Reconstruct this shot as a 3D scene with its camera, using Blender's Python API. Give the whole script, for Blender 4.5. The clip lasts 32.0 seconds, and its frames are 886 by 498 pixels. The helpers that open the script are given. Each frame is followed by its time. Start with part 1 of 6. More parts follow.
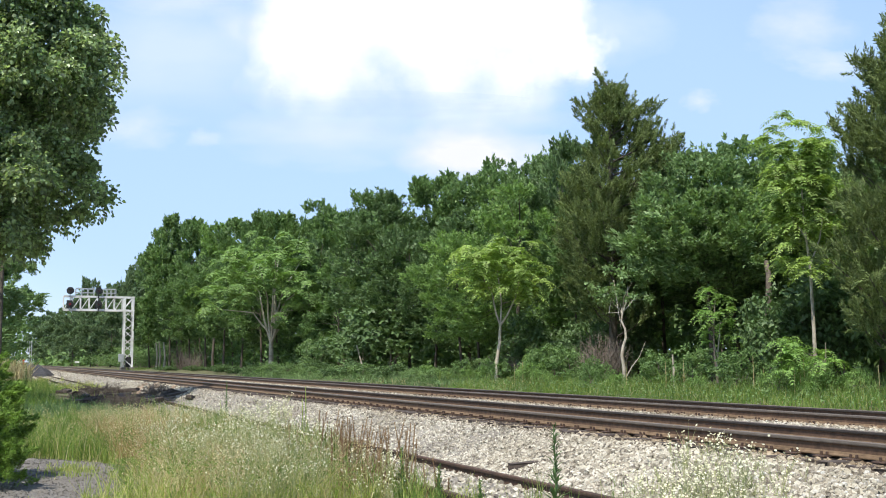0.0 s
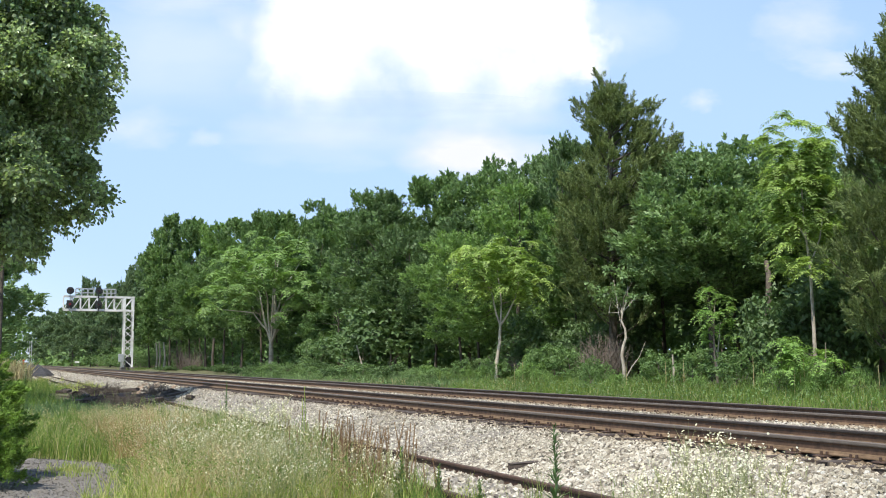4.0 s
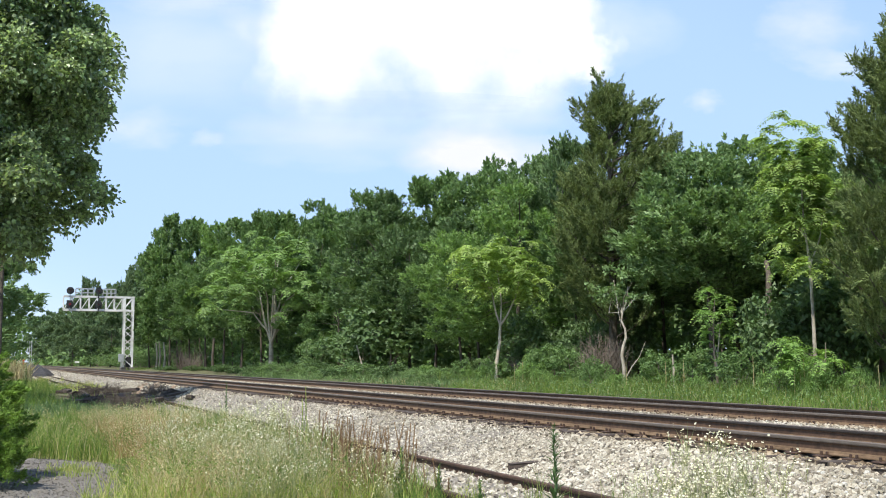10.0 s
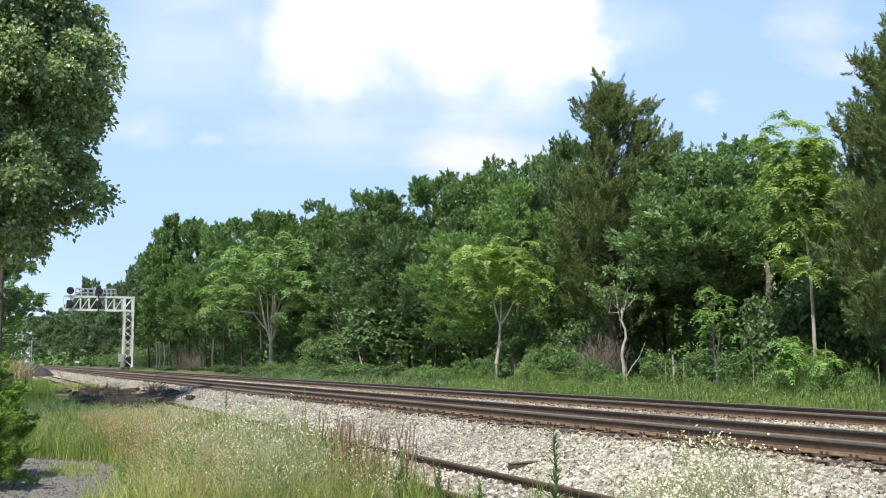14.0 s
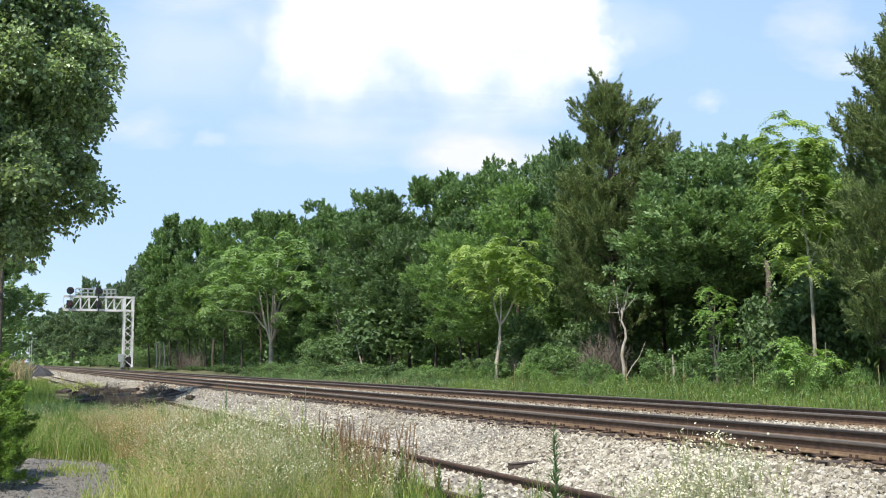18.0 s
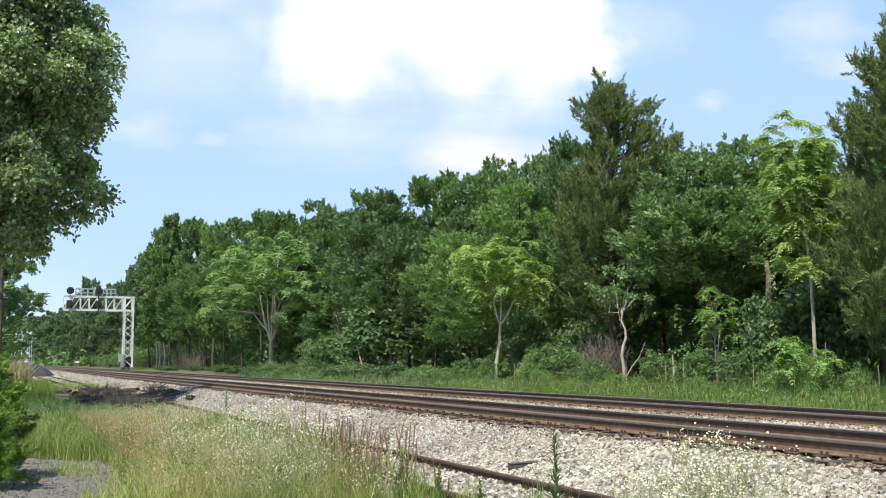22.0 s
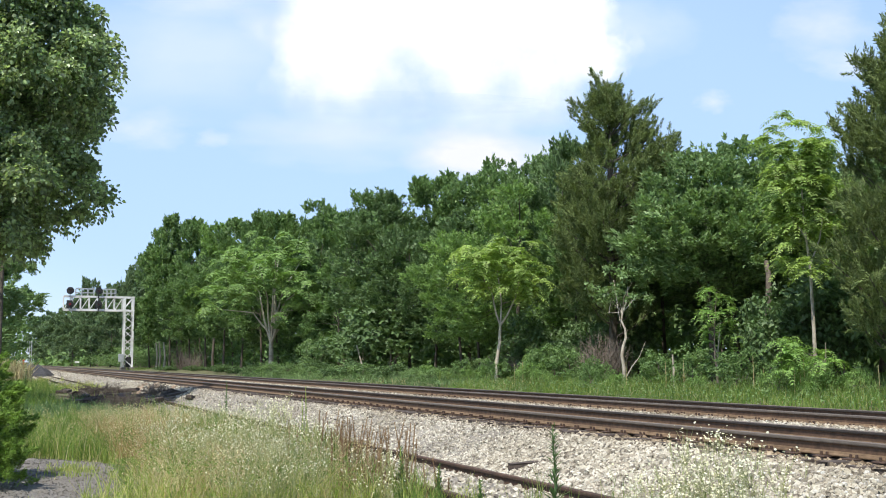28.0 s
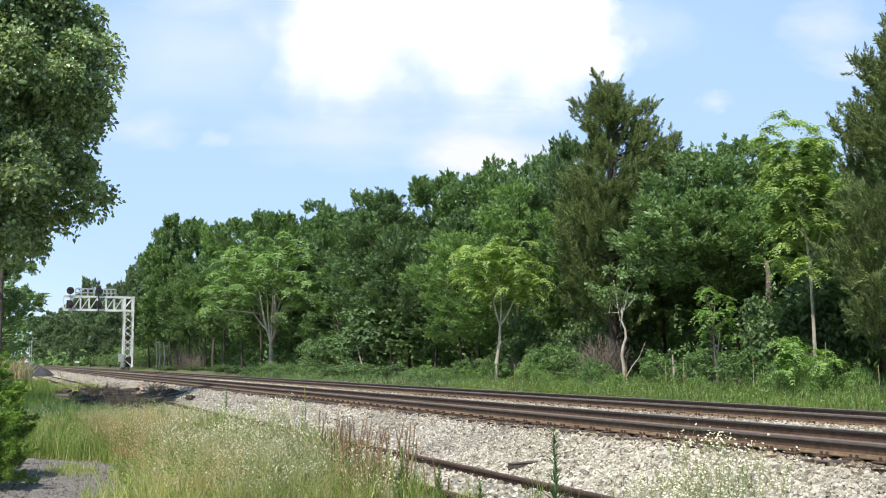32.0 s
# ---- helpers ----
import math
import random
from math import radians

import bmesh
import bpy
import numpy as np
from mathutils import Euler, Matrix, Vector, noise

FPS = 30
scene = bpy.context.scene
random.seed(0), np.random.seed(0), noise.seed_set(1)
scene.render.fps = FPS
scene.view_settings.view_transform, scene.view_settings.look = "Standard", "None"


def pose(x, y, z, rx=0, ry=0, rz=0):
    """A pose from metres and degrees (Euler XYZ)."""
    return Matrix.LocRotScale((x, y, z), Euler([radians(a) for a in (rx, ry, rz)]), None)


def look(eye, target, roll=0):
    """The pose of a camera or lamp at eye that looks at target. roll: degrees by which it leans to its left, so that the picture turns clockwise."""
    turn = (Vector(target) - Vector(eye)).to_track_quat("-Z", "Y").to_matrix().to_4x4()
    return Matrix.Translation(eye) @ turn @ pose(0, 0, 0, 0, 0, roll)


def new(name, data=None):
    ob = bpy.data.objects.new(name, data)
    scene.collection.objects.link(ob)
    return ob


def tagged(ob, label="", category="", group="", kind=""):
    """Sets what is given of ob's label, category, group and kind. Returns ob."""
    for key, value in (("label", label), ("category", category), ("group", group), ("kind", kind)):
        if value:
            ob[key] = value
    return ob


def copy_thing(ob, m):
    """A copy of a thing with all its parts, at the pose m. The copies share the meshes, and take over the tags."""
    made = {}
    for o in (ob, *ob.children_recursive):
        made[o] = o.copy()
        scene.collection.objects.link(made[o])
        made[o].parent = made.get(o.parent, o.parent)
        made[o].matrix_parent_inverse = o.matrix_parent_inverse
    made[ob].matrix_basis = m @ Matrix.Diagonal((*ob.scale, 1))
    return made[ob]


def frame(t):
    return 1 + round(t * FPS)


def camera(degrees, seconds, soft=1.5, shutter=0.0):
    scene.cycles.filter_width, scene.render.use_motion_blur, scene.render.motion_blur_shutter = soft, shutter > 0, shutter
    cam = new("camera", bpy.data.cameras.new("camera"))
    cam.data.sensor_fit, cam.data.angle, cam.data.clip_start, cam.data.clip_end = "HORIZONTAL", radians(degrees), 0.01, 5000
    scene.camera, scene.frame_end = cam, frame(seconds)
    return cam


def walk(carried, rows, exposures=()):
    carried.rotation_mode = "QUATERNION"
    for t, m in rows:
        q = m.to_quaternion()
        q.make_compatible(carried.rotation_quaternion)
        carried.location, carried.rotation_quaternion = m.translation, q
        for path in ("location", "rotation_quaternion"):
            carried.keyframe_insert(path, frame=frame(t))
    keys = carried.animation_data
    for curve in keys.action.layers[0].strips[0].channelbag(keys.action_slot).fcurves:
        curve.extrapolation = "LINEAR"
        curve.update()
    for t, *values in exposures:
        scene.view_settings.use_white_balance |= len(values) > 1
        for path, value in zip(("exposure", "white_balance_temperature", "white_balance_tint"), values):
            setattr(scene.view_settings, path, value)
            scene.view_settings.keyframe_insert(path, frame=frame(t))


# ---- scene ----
# The world's y axis runs along the railway, x across it towards the wood; z = 0 is the ground below the camera.
cam = camera(42.0, 32.0, soft=1.0)
EYE = (0.0, 0.0, 1.75)
VIEW = look(EYE, (0.3657, 0.9307, 1.75 + 0.0984))
walk(cam, [(0.0, VIEW), (32.0, VIEW)], exposures=[(0.0, 0.42), (32.0, 0.42)])

# ---- light ----
SUN_TO = Vector((-0.39, -0.33, 0.86)).normalized()
world = bpy.data.worlds.new("sky")
scene.world = world
world.use_nodes = True
wn = world.node_tree.nodes
sky = wn.new("ShaderNodeTexSky")
sky.sky_type = "NISHITA"
sky.sun_disc = False
sky.sun_elevation = math.asin(SUN_TO.z)
sky.sun_rotation = math.atan2(SUN_TO.x, SUN_TO.y)
sky.air_density, sky.dust_density, sky.ozone_density = 1.0, 0.4, 1.0
wn["Background"].inputs["Strength"].default_value = 0.145
world.node_tree.links.new(sky.outputs["Color"], wn["Background"].inputs["Color"])
sun = new("sun", bpy.data.lights.new("sun", "SUN"))
sun.data.energy, sun.data.angle, sun.data.color = 4.4, radians(0.55), (1.0, 0.95, 0.86)
sun.matrix_world = look((0, 0, 50), Vector((0, 0, 50)) - SUN_TO)


# ---- materials ----
def material(name):
    m = bpy.data.materials.new(name)
    m.use_nodes = True
    return m, m.node_tree.nodes, m.node_tree.links, m.node_tree.nodes["Principled BSDF"]


def ramp(n, links, fac, stops):
    r = n.new("ShaderNodeValToRGB")
    el = r.color_ramp.elements
    while len(el) < len(stops):
        el.new(0.5)
    for e, (at, col) in zip(el, stops):
        e.position, e.color = at, (*col, 1)
    links.new(fac, r.inputs["Fac"])
    return r.outputs["Color"]


def noise_fac(n, links, scale, detail=6, coord="Object", rough=0.6):
    tc = n.new("ShaderNodeTexCoord")
    t = n.new("ShaderNodeTexNoise")
    t.inputs["Scale"].default_value, t.inputs["Detail"].default_value = scale, detail
    t.inputs["Roughness"].default_value = rough
    links.new(tc.outputs[coord], t.inputs["Vector"])
    return t.outputs["Fac"]


def mix(n, links, fac, a, b, mode="MIX"):
    m = n.new("ShaderNodeMix")
    m.data_type, m.blend_type = "RGBA", mode
    for value, slot in ((fac, 0), (a, 6), (b, 7)):
        if isinstance(value, (int, float)):
            m.inputs[slot].default_value = value
        elif isinstance(value, tuple):
            m.inputs[slot].default_value = (*value, 1)
        else:
            links.new(value, m.inputs[slot])
    return m.outputs[2]


def bump(n, links, fac, bsdf, strength=0.5, dist=0.02):
    b = n.new("ShaderNodeBump")
    b.inputs["Strength"].default_value, b.inputs["Distance"].default_value = strength, dist
    links.new(fac, b.inputs["Height"])
    links.new(b.outputs["Normal"], bsdf.inputs["Normal"])


def surface(name, stops, scale, rough=0.8, metal=0.0, big=0.0, bumps=0.4, bscale=None, dist=0.02, spread="noise"):
    """A surface whose colour runs over stops by fine noise (or by each island), dimmed a little by broad stains."""
    m, n, links, p = material(name)
    if spread == "island":
        g = n.new("ShaderNodeNewGeometry")
        fac = g.outputs["Random Per Island"]
    elif spread == "object":
        g = n.new("ShaderNodeObjectInfo")
        fac = g.outputs["Random"]
    else:
        fac = noise_fac(n, links, scale)
    col = ramp(n, links, fac, stops)
    if spread != "noise":
        fine = noise_fac(n, links, scale)
        col = mix(n, links, 0.45, col, ramp(n, links, fine, [(0.3, (0.55, 0.55, 0.55)), (0.7, (1.25, 1.25, 1.25))]), "MULTIPLY")
    if big:
        wide = ramp(n, links, noise_fac(n, links, big, 3), [(0.35, (0.68, 0.66, 0.62)), (0.65, (1.0, 1.0, 1.0))])
        col = mix(n, links, 1.0, col, wide, "MULTIPLY")
    links.new(col, p.inputs["Base Color"])
    p.inputs["Roughness"].default_value, p.inputs["Metallic"].default_value = rough, metal
    if bumps:
        bump(n, links, noise_fac(n, links, bscale or scale * 2), p, bumps, dist)
    return m


def leaf_material(name, stops, through_light=0.3, rough=0.5, wide=0.25):
    """Leaves: colour by each leaf and by broad patches, glossy above, some light shining through."""
    m, n, links, p = material(name)
    g = n.new("ShaderNodeNewGeometry")
    col = ramp(n, links, g.outputs["Random Per Island"], stops)
    patch = ramp(n, links, noise_fac(n, links, wide, 4), [(0.3, (0.7, 0.74, 0.72)), (0.7, (1.25, 1.2, 1.05))])
    col = mix(n, links, 0.8, col, patch, "MULTIPLY")
    links.new(col, p.inputs["Base Color"])
    p.inputs["Roughness"].default_value = rough
    p.inputs["Specular IOR Level"].default_value = 0.35
    t = n.new("ShaderNodeBsdfTranslucent")
    links.new(mix(n, links, 1.0, col, (1.15, 1.22, 0.68), "MULTIPLY"), t.inputs["Color"])
    s = n.new("ShaderNodeMixShader")
    s.inputs["Fac"].default_value = through_light
    links.new(p.outputs["BSDF"], s.inputs[1])
    links.new(t.outputs["BSDF"], s.inputs[2])
    links.new(s.outputs["Shader"], n["Material Output"].inputs["Surface"])
    return m


def ramp3(c, d=0.35, b=0.35):
    lo = tuple(v * (1 - d) for v in c)
    hi = tuple(v * (1 + b) for v in c)
    return [(0.0, lo), (0.55, c), (1.0, hi)]


LEAF_OAK = leaf_material("oak_leaf", ramp3((0.188, 0.29, 0.122)))
# Own dark green of oaks; also puts the wood's shade into leaf colour.
LEAF_DARK_AND_SHADE = leaf_material("dark_and_shade_leaf", ramp3((0.118, 0.192, 0.078)), 0.25)
LEAF_BROAD = leaf_material("broad_leaf", ramp3((0.152, 0.248, 0.092)))
LEAF_LIGHT = leaf_material("light_leaf", ramp3((0.205, 0.325, 0.11)), 0.38)
LEAF_BRIGHT = leaf_material("bright_leaf", ramp3((0.33, 0.45, 0.14)), 0.45)
LEAF_YOUNG = leaf_material("young_leaf", ramp3((0.25, 0.40, 0.12)), 0.42)
LEAF_CEDAR = leaf_material("cedar_leaf", ramp3((0.165, 0.218, 0.084), 0.4), 0.28, 0.75)
LEAF_PEAR = leaf_material("pear_leaf", ramp3((0.265, 0.345, 0.20), 0.5, 0.9), 0.45, 0.3, 0.8)
LEAF_PEAR.node_tree.nodes["Principled BSDF"].inputs["Specular IOR Level"].default_value = 0.6
# Distance haze is put into this leaf colour as a bluer green.
LEAF_FAR_HAZE = leaf_material("haze_tinted_leaf", ramp3((0.155, 0.228, 0.125)), 0.25, 0.75)
LEAF_HEDGE = leaf_material("hedge_leaf", ramp3((0.18, 0.285, 0.06), 0.45, 0.7), 0.35, 0.6, 0.7)
GRASS = leaf_material("grass_blade", [(0.0, (0.20, 0.28, 0.06)), (0.5, (0.35, 0.43, 0.11)), (0.82, (0.50, 0.50, 0.21)), (1.0, (0.70, 0.61, 0.37))], 0.45, 0.6, 0.5)
GRASS_FRESH = leaf_material("fresh_grass", [(0.0, (0.09, 0.16, 0.037)), (0.55, (0.16, 0.27, 0.058)), (1.0, (0.30, 0.33, 0.12))], 0.4, 0.6, 0.3)
GRASS_DEEP = leaf_material("deep_grass", [(0.0, (0.11, 0.18, 0.04)), (0.55, (0.19, 0.29, 0.07)), (1.0, (0.30, 0.38, 0.12))], 0.45, 0.6, 0.4)
GRASS_DRY = leaf_material("dry_grass", [(0.0, (0.36, 0.26, 0.14)), (0.6, (0.58, 0.49, 0.30)), (1.0, (0.76, 0.68, 0.48))], 0.3, 0.7, 0.5)
GRASS_RUST = leaf_material("rusty_grass", [(0.0, (0.26, 0.15, 0.075)), (0.6, (0.42, 0.28, 0.14)), (1.0, (0.56, 0.43, 0.25))], 0.3, 0.7, 0.5)
DOCK_RED = leaf_material("dock_red", [(0.0, (0.15, 0.09, 0.055)), (0.6, (0.30, 0.19, 0.12)), (1.0, (0.46, 0.34, 0.22))], 0.25, 0.8, 0.8)
FLEABANE_STEM = leaf_material("fleabane_stem", [(0.0, (0.20, 0.24, 0.11)), (0.6, (0.36, 0.38, 0.20)), (1.0, (0.50, 0.49, 0.30))], 0.35, 0.7, 0.8)
PETAL = leaf_material("white_petal", [(0.0, (0.60, 0.58, 0.45)), (1.0, (0.83, 0.82, 0.73))], 0.3, 0.6, 2.0)
BARK = surface("bark", [(0.3, (0.06, 0.05, 0.04)), (0.7, (0.17, 0.14, 0.11))], 9, 0.9, big=0.8, bumps=0.8, bscale=14)
BARK_PALE = surface("pale_bark", [(0.3, (0.36, 0.32, 0.26)), (0.7, (0.60, 0.55, 0.47))], 7, 0.85, big=1.2, bumps=0.5, bscale=16)
TWIG = surface("dead_twig", [(0.3, (0.13, 0.10, 0.08)), (0.7, (0.27, 0.22, 0.18))], 6, 0.9, bumps=0)
SOIL = surface("soil", [(0.3, (0.09, 0.075, 0.05)), (0.5, (0.12, 0.125, 0.05)), (0.72, (0.19, 0.185, 0.085))], 2.4, 0.95, big=0.12, bumps=0.8, bscale=9, dist=0.05)
BALLAST = surface("ballast_bed", [(0.3, (0.11, 0.10, 0.085)), (0.5, (0.31, 0.285, 0.245)), (0.7, (0.48, 0.455, 0.40))], 22, 0.9, big=0.5, bumps=1.0, bscale=24, dist=0.05)
STONE = surface("ballast_stone", [(0.0, (0.15, 0.13, 0.105)), (0.22, (0.35, 0.315, 0.255)), (0.65, (0.545, 0.51, 0.425)), (1.0, (0.69, 0.66, 0.575))], 30, 0.85, big=0.35, bumps=0.3, bscale=60, dist=0.01, spread="island")
SINGLE_STONE = surface("single_stone", [(0.0, (0.24, 0.21, 0.17)), (0.4, (0.43, 0.40, 0.34)), (1.0, (0.64, 0.62, 0.56))], 9, 0.85, big=3.0, bumps=0.3, bscale=14, dist=0.01, spread="object")


def rust_dust(m):
    """Brake dust and rust that lie on the stones within a hand or two of each main rail."""
    n, links = m.node_tree.nodes, m.node_tree.links
    p = next(k for k in n if k.type == "BSDF_PRINCIPLED")
    col = p.inputs["Base Color"].links[0].from_socket
    tc = n.new("ShaderNodeTexCoord")
    sep = n.new("ShaderNodeSeparateXYZ")
    links.new(tc.outputs["Object"], sep.inputs[0])
    near = None
    for x in (9.14, 10.65, 13.45, 14.96):
        d = n.new("ShaderNodeMath")
        d.operation = "SUBTRACT"
        links.new(sep.outputs["X"], d.inputs[0])
        d.inputs[1].default_value = x
        k = n.new("ShaderNodeMath")
        k.operation = "ABSOLUTE"
        links.new(d.outputs[0], k.inputs[0])
        if near is None:
            near = k.outputs[0]
            continue
        low = n.new("ShaderNodeMath")
        low.operation = "MINIMUM"
        links.new(near, low.inputs[0])
        links.new(k.outputs[0], low.inputs[1])
        near = low.outputs[0]
    tint = ramp(n, links, near, [(0.1, (0.50, 0.36, 0.24)), (0.32, (0.75, 0.62, 0.47)), (0.75, (1.0, 0.985, 0.95))])
    links.new(mix(n, links, 0.9, col, tint, "MULTIPLY"), p.inputs["Base Color"])


rust_dust(BALLAST)
rust_dust(STONE)
GRAVEL = surface("drive_gravel", [(0.3, (0.115, 0.106, 0.093)), (0.55, (0.228, 0.211, 0.187)), (0.8, (0.40, 0.372, 0.335))], 26, 0.95, big=0.9, bumps=1.0, bscale=40, dist=0.03)
TIE = surface("tie_wood", [(0.3, (0.045, 0.035, 0.03)), (0.6, (0.11, 0.085, 0.07)), (0.8, (0.20, 0.16, 0.13))], 8, 0.9, big=1.5, bumps=0.7, bscale=20)
OLD_TIE = surface("grey_tie_wood", [(0.3, (0.06, 0.053, 0.048)), (0.7, (0.18, 0.165, 0.15))], 7, 0.9, big=1.0, bumps=0.7, bscale=20)
SPLIT_WOOD = surface("split_wood", [(0.3, (0.24, 0.16, 0.10)), (0.7, (0.42, 0.33, 0.24))], 7, 0.85, bumps=0.5, bscale=20)
RUST = surface("rail_rust", [(0.3, (0.105, 0.066, 0.036)), (0.55, (0.185, 0.122, 0.070)), (0.8, (0.26, 0.185, 0.112))], 11, 0.75, big=0.7, bumps=0.3, bscale=60, dist=0.004)
DARK_RUST = surface("old_rail_rust", [(0.3, (0.05, 0.032, 0.025)), (0.7, (0.13, 0.075, 0.05))], 11, 0.85, big=0.7, bumps=0.4, bscale=60, dist=0.004)
WEB = surface("rail_web", [(0.3, (0.066, 0.039, 0.025)), (0.55, (0.125, 0.073, 0.045)), (0.8, (0.19, 0.118, 0.075))], 9, 0.8, big=0.6, bumps=0.3, bscale=60, dist=0.004)
GAUGE = surface("greased_steel", [(0.3, (0.03, 0.025, 0.023)), (0.7, (0.06, 0.05, 0.046))], 5, 0.5, bumps=0.0)
FIELD = surface("grey_worn_steel", [(0.3, (0.10, 0.08, 0.066)), (0.7, (0.17, 0.142, 0.12))], 6, 0.65, 0.0, bumps=0.0)
HEAD = surface("rail_head", [(0.3, (0.115, 0.093, 0.076)), (0.7, (0.18, 0.15, 0.125))], 5, 0.6, 0.15, bumps=0.0)
WHITE_STEEL = surface("white_steel", [(0.3, (0.72, 0.73, 0.74)), (0.7, (0.84, 0.84, 0.84))], 2, 0.45, 0.0, big=0.4, bumps=0.0)
GALV = surface("galvanised", [(0.3, (0.42, 0.44, 0.45)), (0.7, (0.60, 0.61, 0.62))], 5, 0.45, 0.6, bumps=0.0)
BLACK = surface("black_paint", [(0.3, (0.012, 0.012, 0.013)), (0.7, (0.028, 0.028, 0.03))], 4, 0.55, bumps=0.0)
CINDER = surface("cinder", [(0.3, (0.025, 0.025, 0.028)), (0.7, (0.085, 0.083, 0.085))], 9, 0.95, big=0.9, bumps=1.0, bscale=18, dist=0.06)
RED_PAINT = surface("red_paint", [(0.3, (0.42, 0.05, 0.03)), (0.7, (0.55, 0.09, 0.06))], 5, 0.5, bumps=0.0)


def lens_material(name, col, power):
    m, n, links, p = material(name)
    p.inputs["Base Color"].default_value = (*[c * 0.3 for c in col], 1)
    p.inputs["Roughness"].default_value = 0.12
    p.inputs["Emission Color"].default_value = (*col, 1)
    p.inputs["Emission Strength"].default_value = power
    return m


LENS_RED = lens_material("red_lens", (0.5, 0.02, 0.06), 0.12)
LENS_OFF = lens_material("dark_lens", (0.22, 0.04, 0.09), 0.0)


# ---- mesh helpers ----
def mesh_of(name, verts, faces, mat, smooth=False):
    """A mesh from an (n, 3) array and an (m, k) array of faces, all with k corners."""
    verts, faces = np.asarray(verts, np.float32), np.asarray(faces, np.int32)
    me = bpy.data.meshes.new(name)
    me.vertices.add(len(verts))
    me.vertices.foreach_set("co", verts.ravel())
    k = faces.shape[1]
    me.loops.add(faces.size)
    me.loops.foreach_set("vertex_index", faces.ravel())
    me.polygons.add(len(faces))
    me.polygons.foreach_set("loop_start", np.arange(0, faces.size, k, dtype=np.int32))
    me.polygons.foreach_set("use_smooth", np.full(len(faces), smooth))
    me.update(calc_edges=True)
    me.materials.append(mat)
    return me


def child(name, me, parent, label="", at=None):
    ob = new(name, me)
    ob.parent = parent
    if at is not None:
        ob.matrix_basis = at
    if label:
        ob["label"] = label
    return ob


def part(name, bm, mat, parent, label="", at=None):
    """Links a bmesh as one mesh object under a thing or a part."""
    me = bpy.data.meshes.new(name)
    bm.to_mesh(me)
    bm.free()
    me.materials.append(mat)
    return child(name, me, parent, label, at)


def box(bm, size, centre, turn=None, bevel=0.0):
    m = Matrix.Translation(centre)
    if turn is not None:
        m = m @ turn
    r = bmesh.ops.create_cube(bm, size=1.0, matrix=m @ Matrix.Diagonal((*size, 1)))
    if bevel:
        edges = list({e for v in r["verts"] for e in v.link_edges})
        bmesh.ops.bevel(bm, geom=edges, offset=bevel, segments=1, affect="EDGES")
    return bm


def bar(bm, a, b, w, h=None):
    """A square bar from a to b."""
    a, b = Vector(a), Vector(b)
    d = b - a
    m = Matrix.Translation((a + b) / 2) @ d.to_track_quat("Z", "Y").to_matrix().to_4x4()
    bmesh.ops.create_cube(bm, size=1.0, matrix=m @ Matrix.Diagonal((w, h or w, d.length, 1)))


def rod(bm, a, b, r, segs=10, r2=None):
    a, b = Vector(a), Vector(b)
    d = b - a
    m = Matrix.Translation((a + b) / 2) @ d.to_track_quat("Z", "Y").to_matrix().to_4x4()
    bmesh.ops.create_cone(bm, cap_ends=True, segments=segs, radius1=r, radius2=r if r2 is None else r2, depth=d.length, matrix=m)


def tubes(paths, sides=6):
    """Verts and quads of tapered tubes; each path is a list of (point, radius)."""
    vs, fs = [], []
    ring = np.array([(math.cos(2 * math.pi * i / sides), math.sin(2 * math.pi * i / sides)) for i in range(sides)])
    for path in paths:
        start = len(vs)
        pts = [np.array(p, float) for p, _ in path]
        for i, (p, r) in enumerate(path):
            d = pts[min(i + 1, len(pts) - 1)] - pts[max(i - 1, 0)]
            d /= np.linalg.norm(d) + 1e-9
            side = np.cross(d, (0.31, 0.95, 0.05))
            side /= np.linalg.norm(side) + 1e-9
            up = np.cross(side, d)
            for c, s in ring:
                vs.append(pts[i] + r * (c * side + s * up))
        for i in range(len(path) - 1):
            for j in range(sides):
                k = (j + 1) % sides
                fs.append((start + i * sides + j, start + i * sides + k, start + (i + 1) * sides + k, start + (i + 1) * sides + j))
    return np.array(vs), np.array(fs)


def unit(a):
    return a / (np.linalg.norm(a, axis=1, keepdims=True) + 1e-9)


def leaves(base, along, normal, length, width, fold=0.12, droop=0.0, belly=0.45):
    """Verts and quads of one folded leaf for each row."""
    along = unit(along)
    side = unit(np.cross(along, normal))
    nn = np.cross(side, along)
    length, width = np.asarray(length).reshape(-1, 1), np.asarray(width).reshape(-1, 1)
    mid = base + along * length * belly + nn * width * fold
    tip = base + along * length
    tip[:, 2:] -= droop * length
    v = np.stack([base, mid + side * width / 2, tip, mid - side * width / 2], 1).reshape(-1, 3)
    return v, np.arange(len(v)).reshape(-1, 4)


def slivers(base, along, normal, length, width, fold=0.0, droop=0.0):
    """Verts and triangles of one pointed leaf for each row."""
    along = unit(along)
    side = unit(np.cross(along, normal))
    length, width = np.asarray(length).reshape(-1, 1), np.asarray(width).reshape(-1, 1)
    tip = base + along * length
    tip[:, 2:] -= droop * length
    v = np.stack([base - side * width / 2, base + side * width / 2, tip], 1).reshape(-1, 3)
    return v, np.arange(len(v)).reshape(-1, 3)


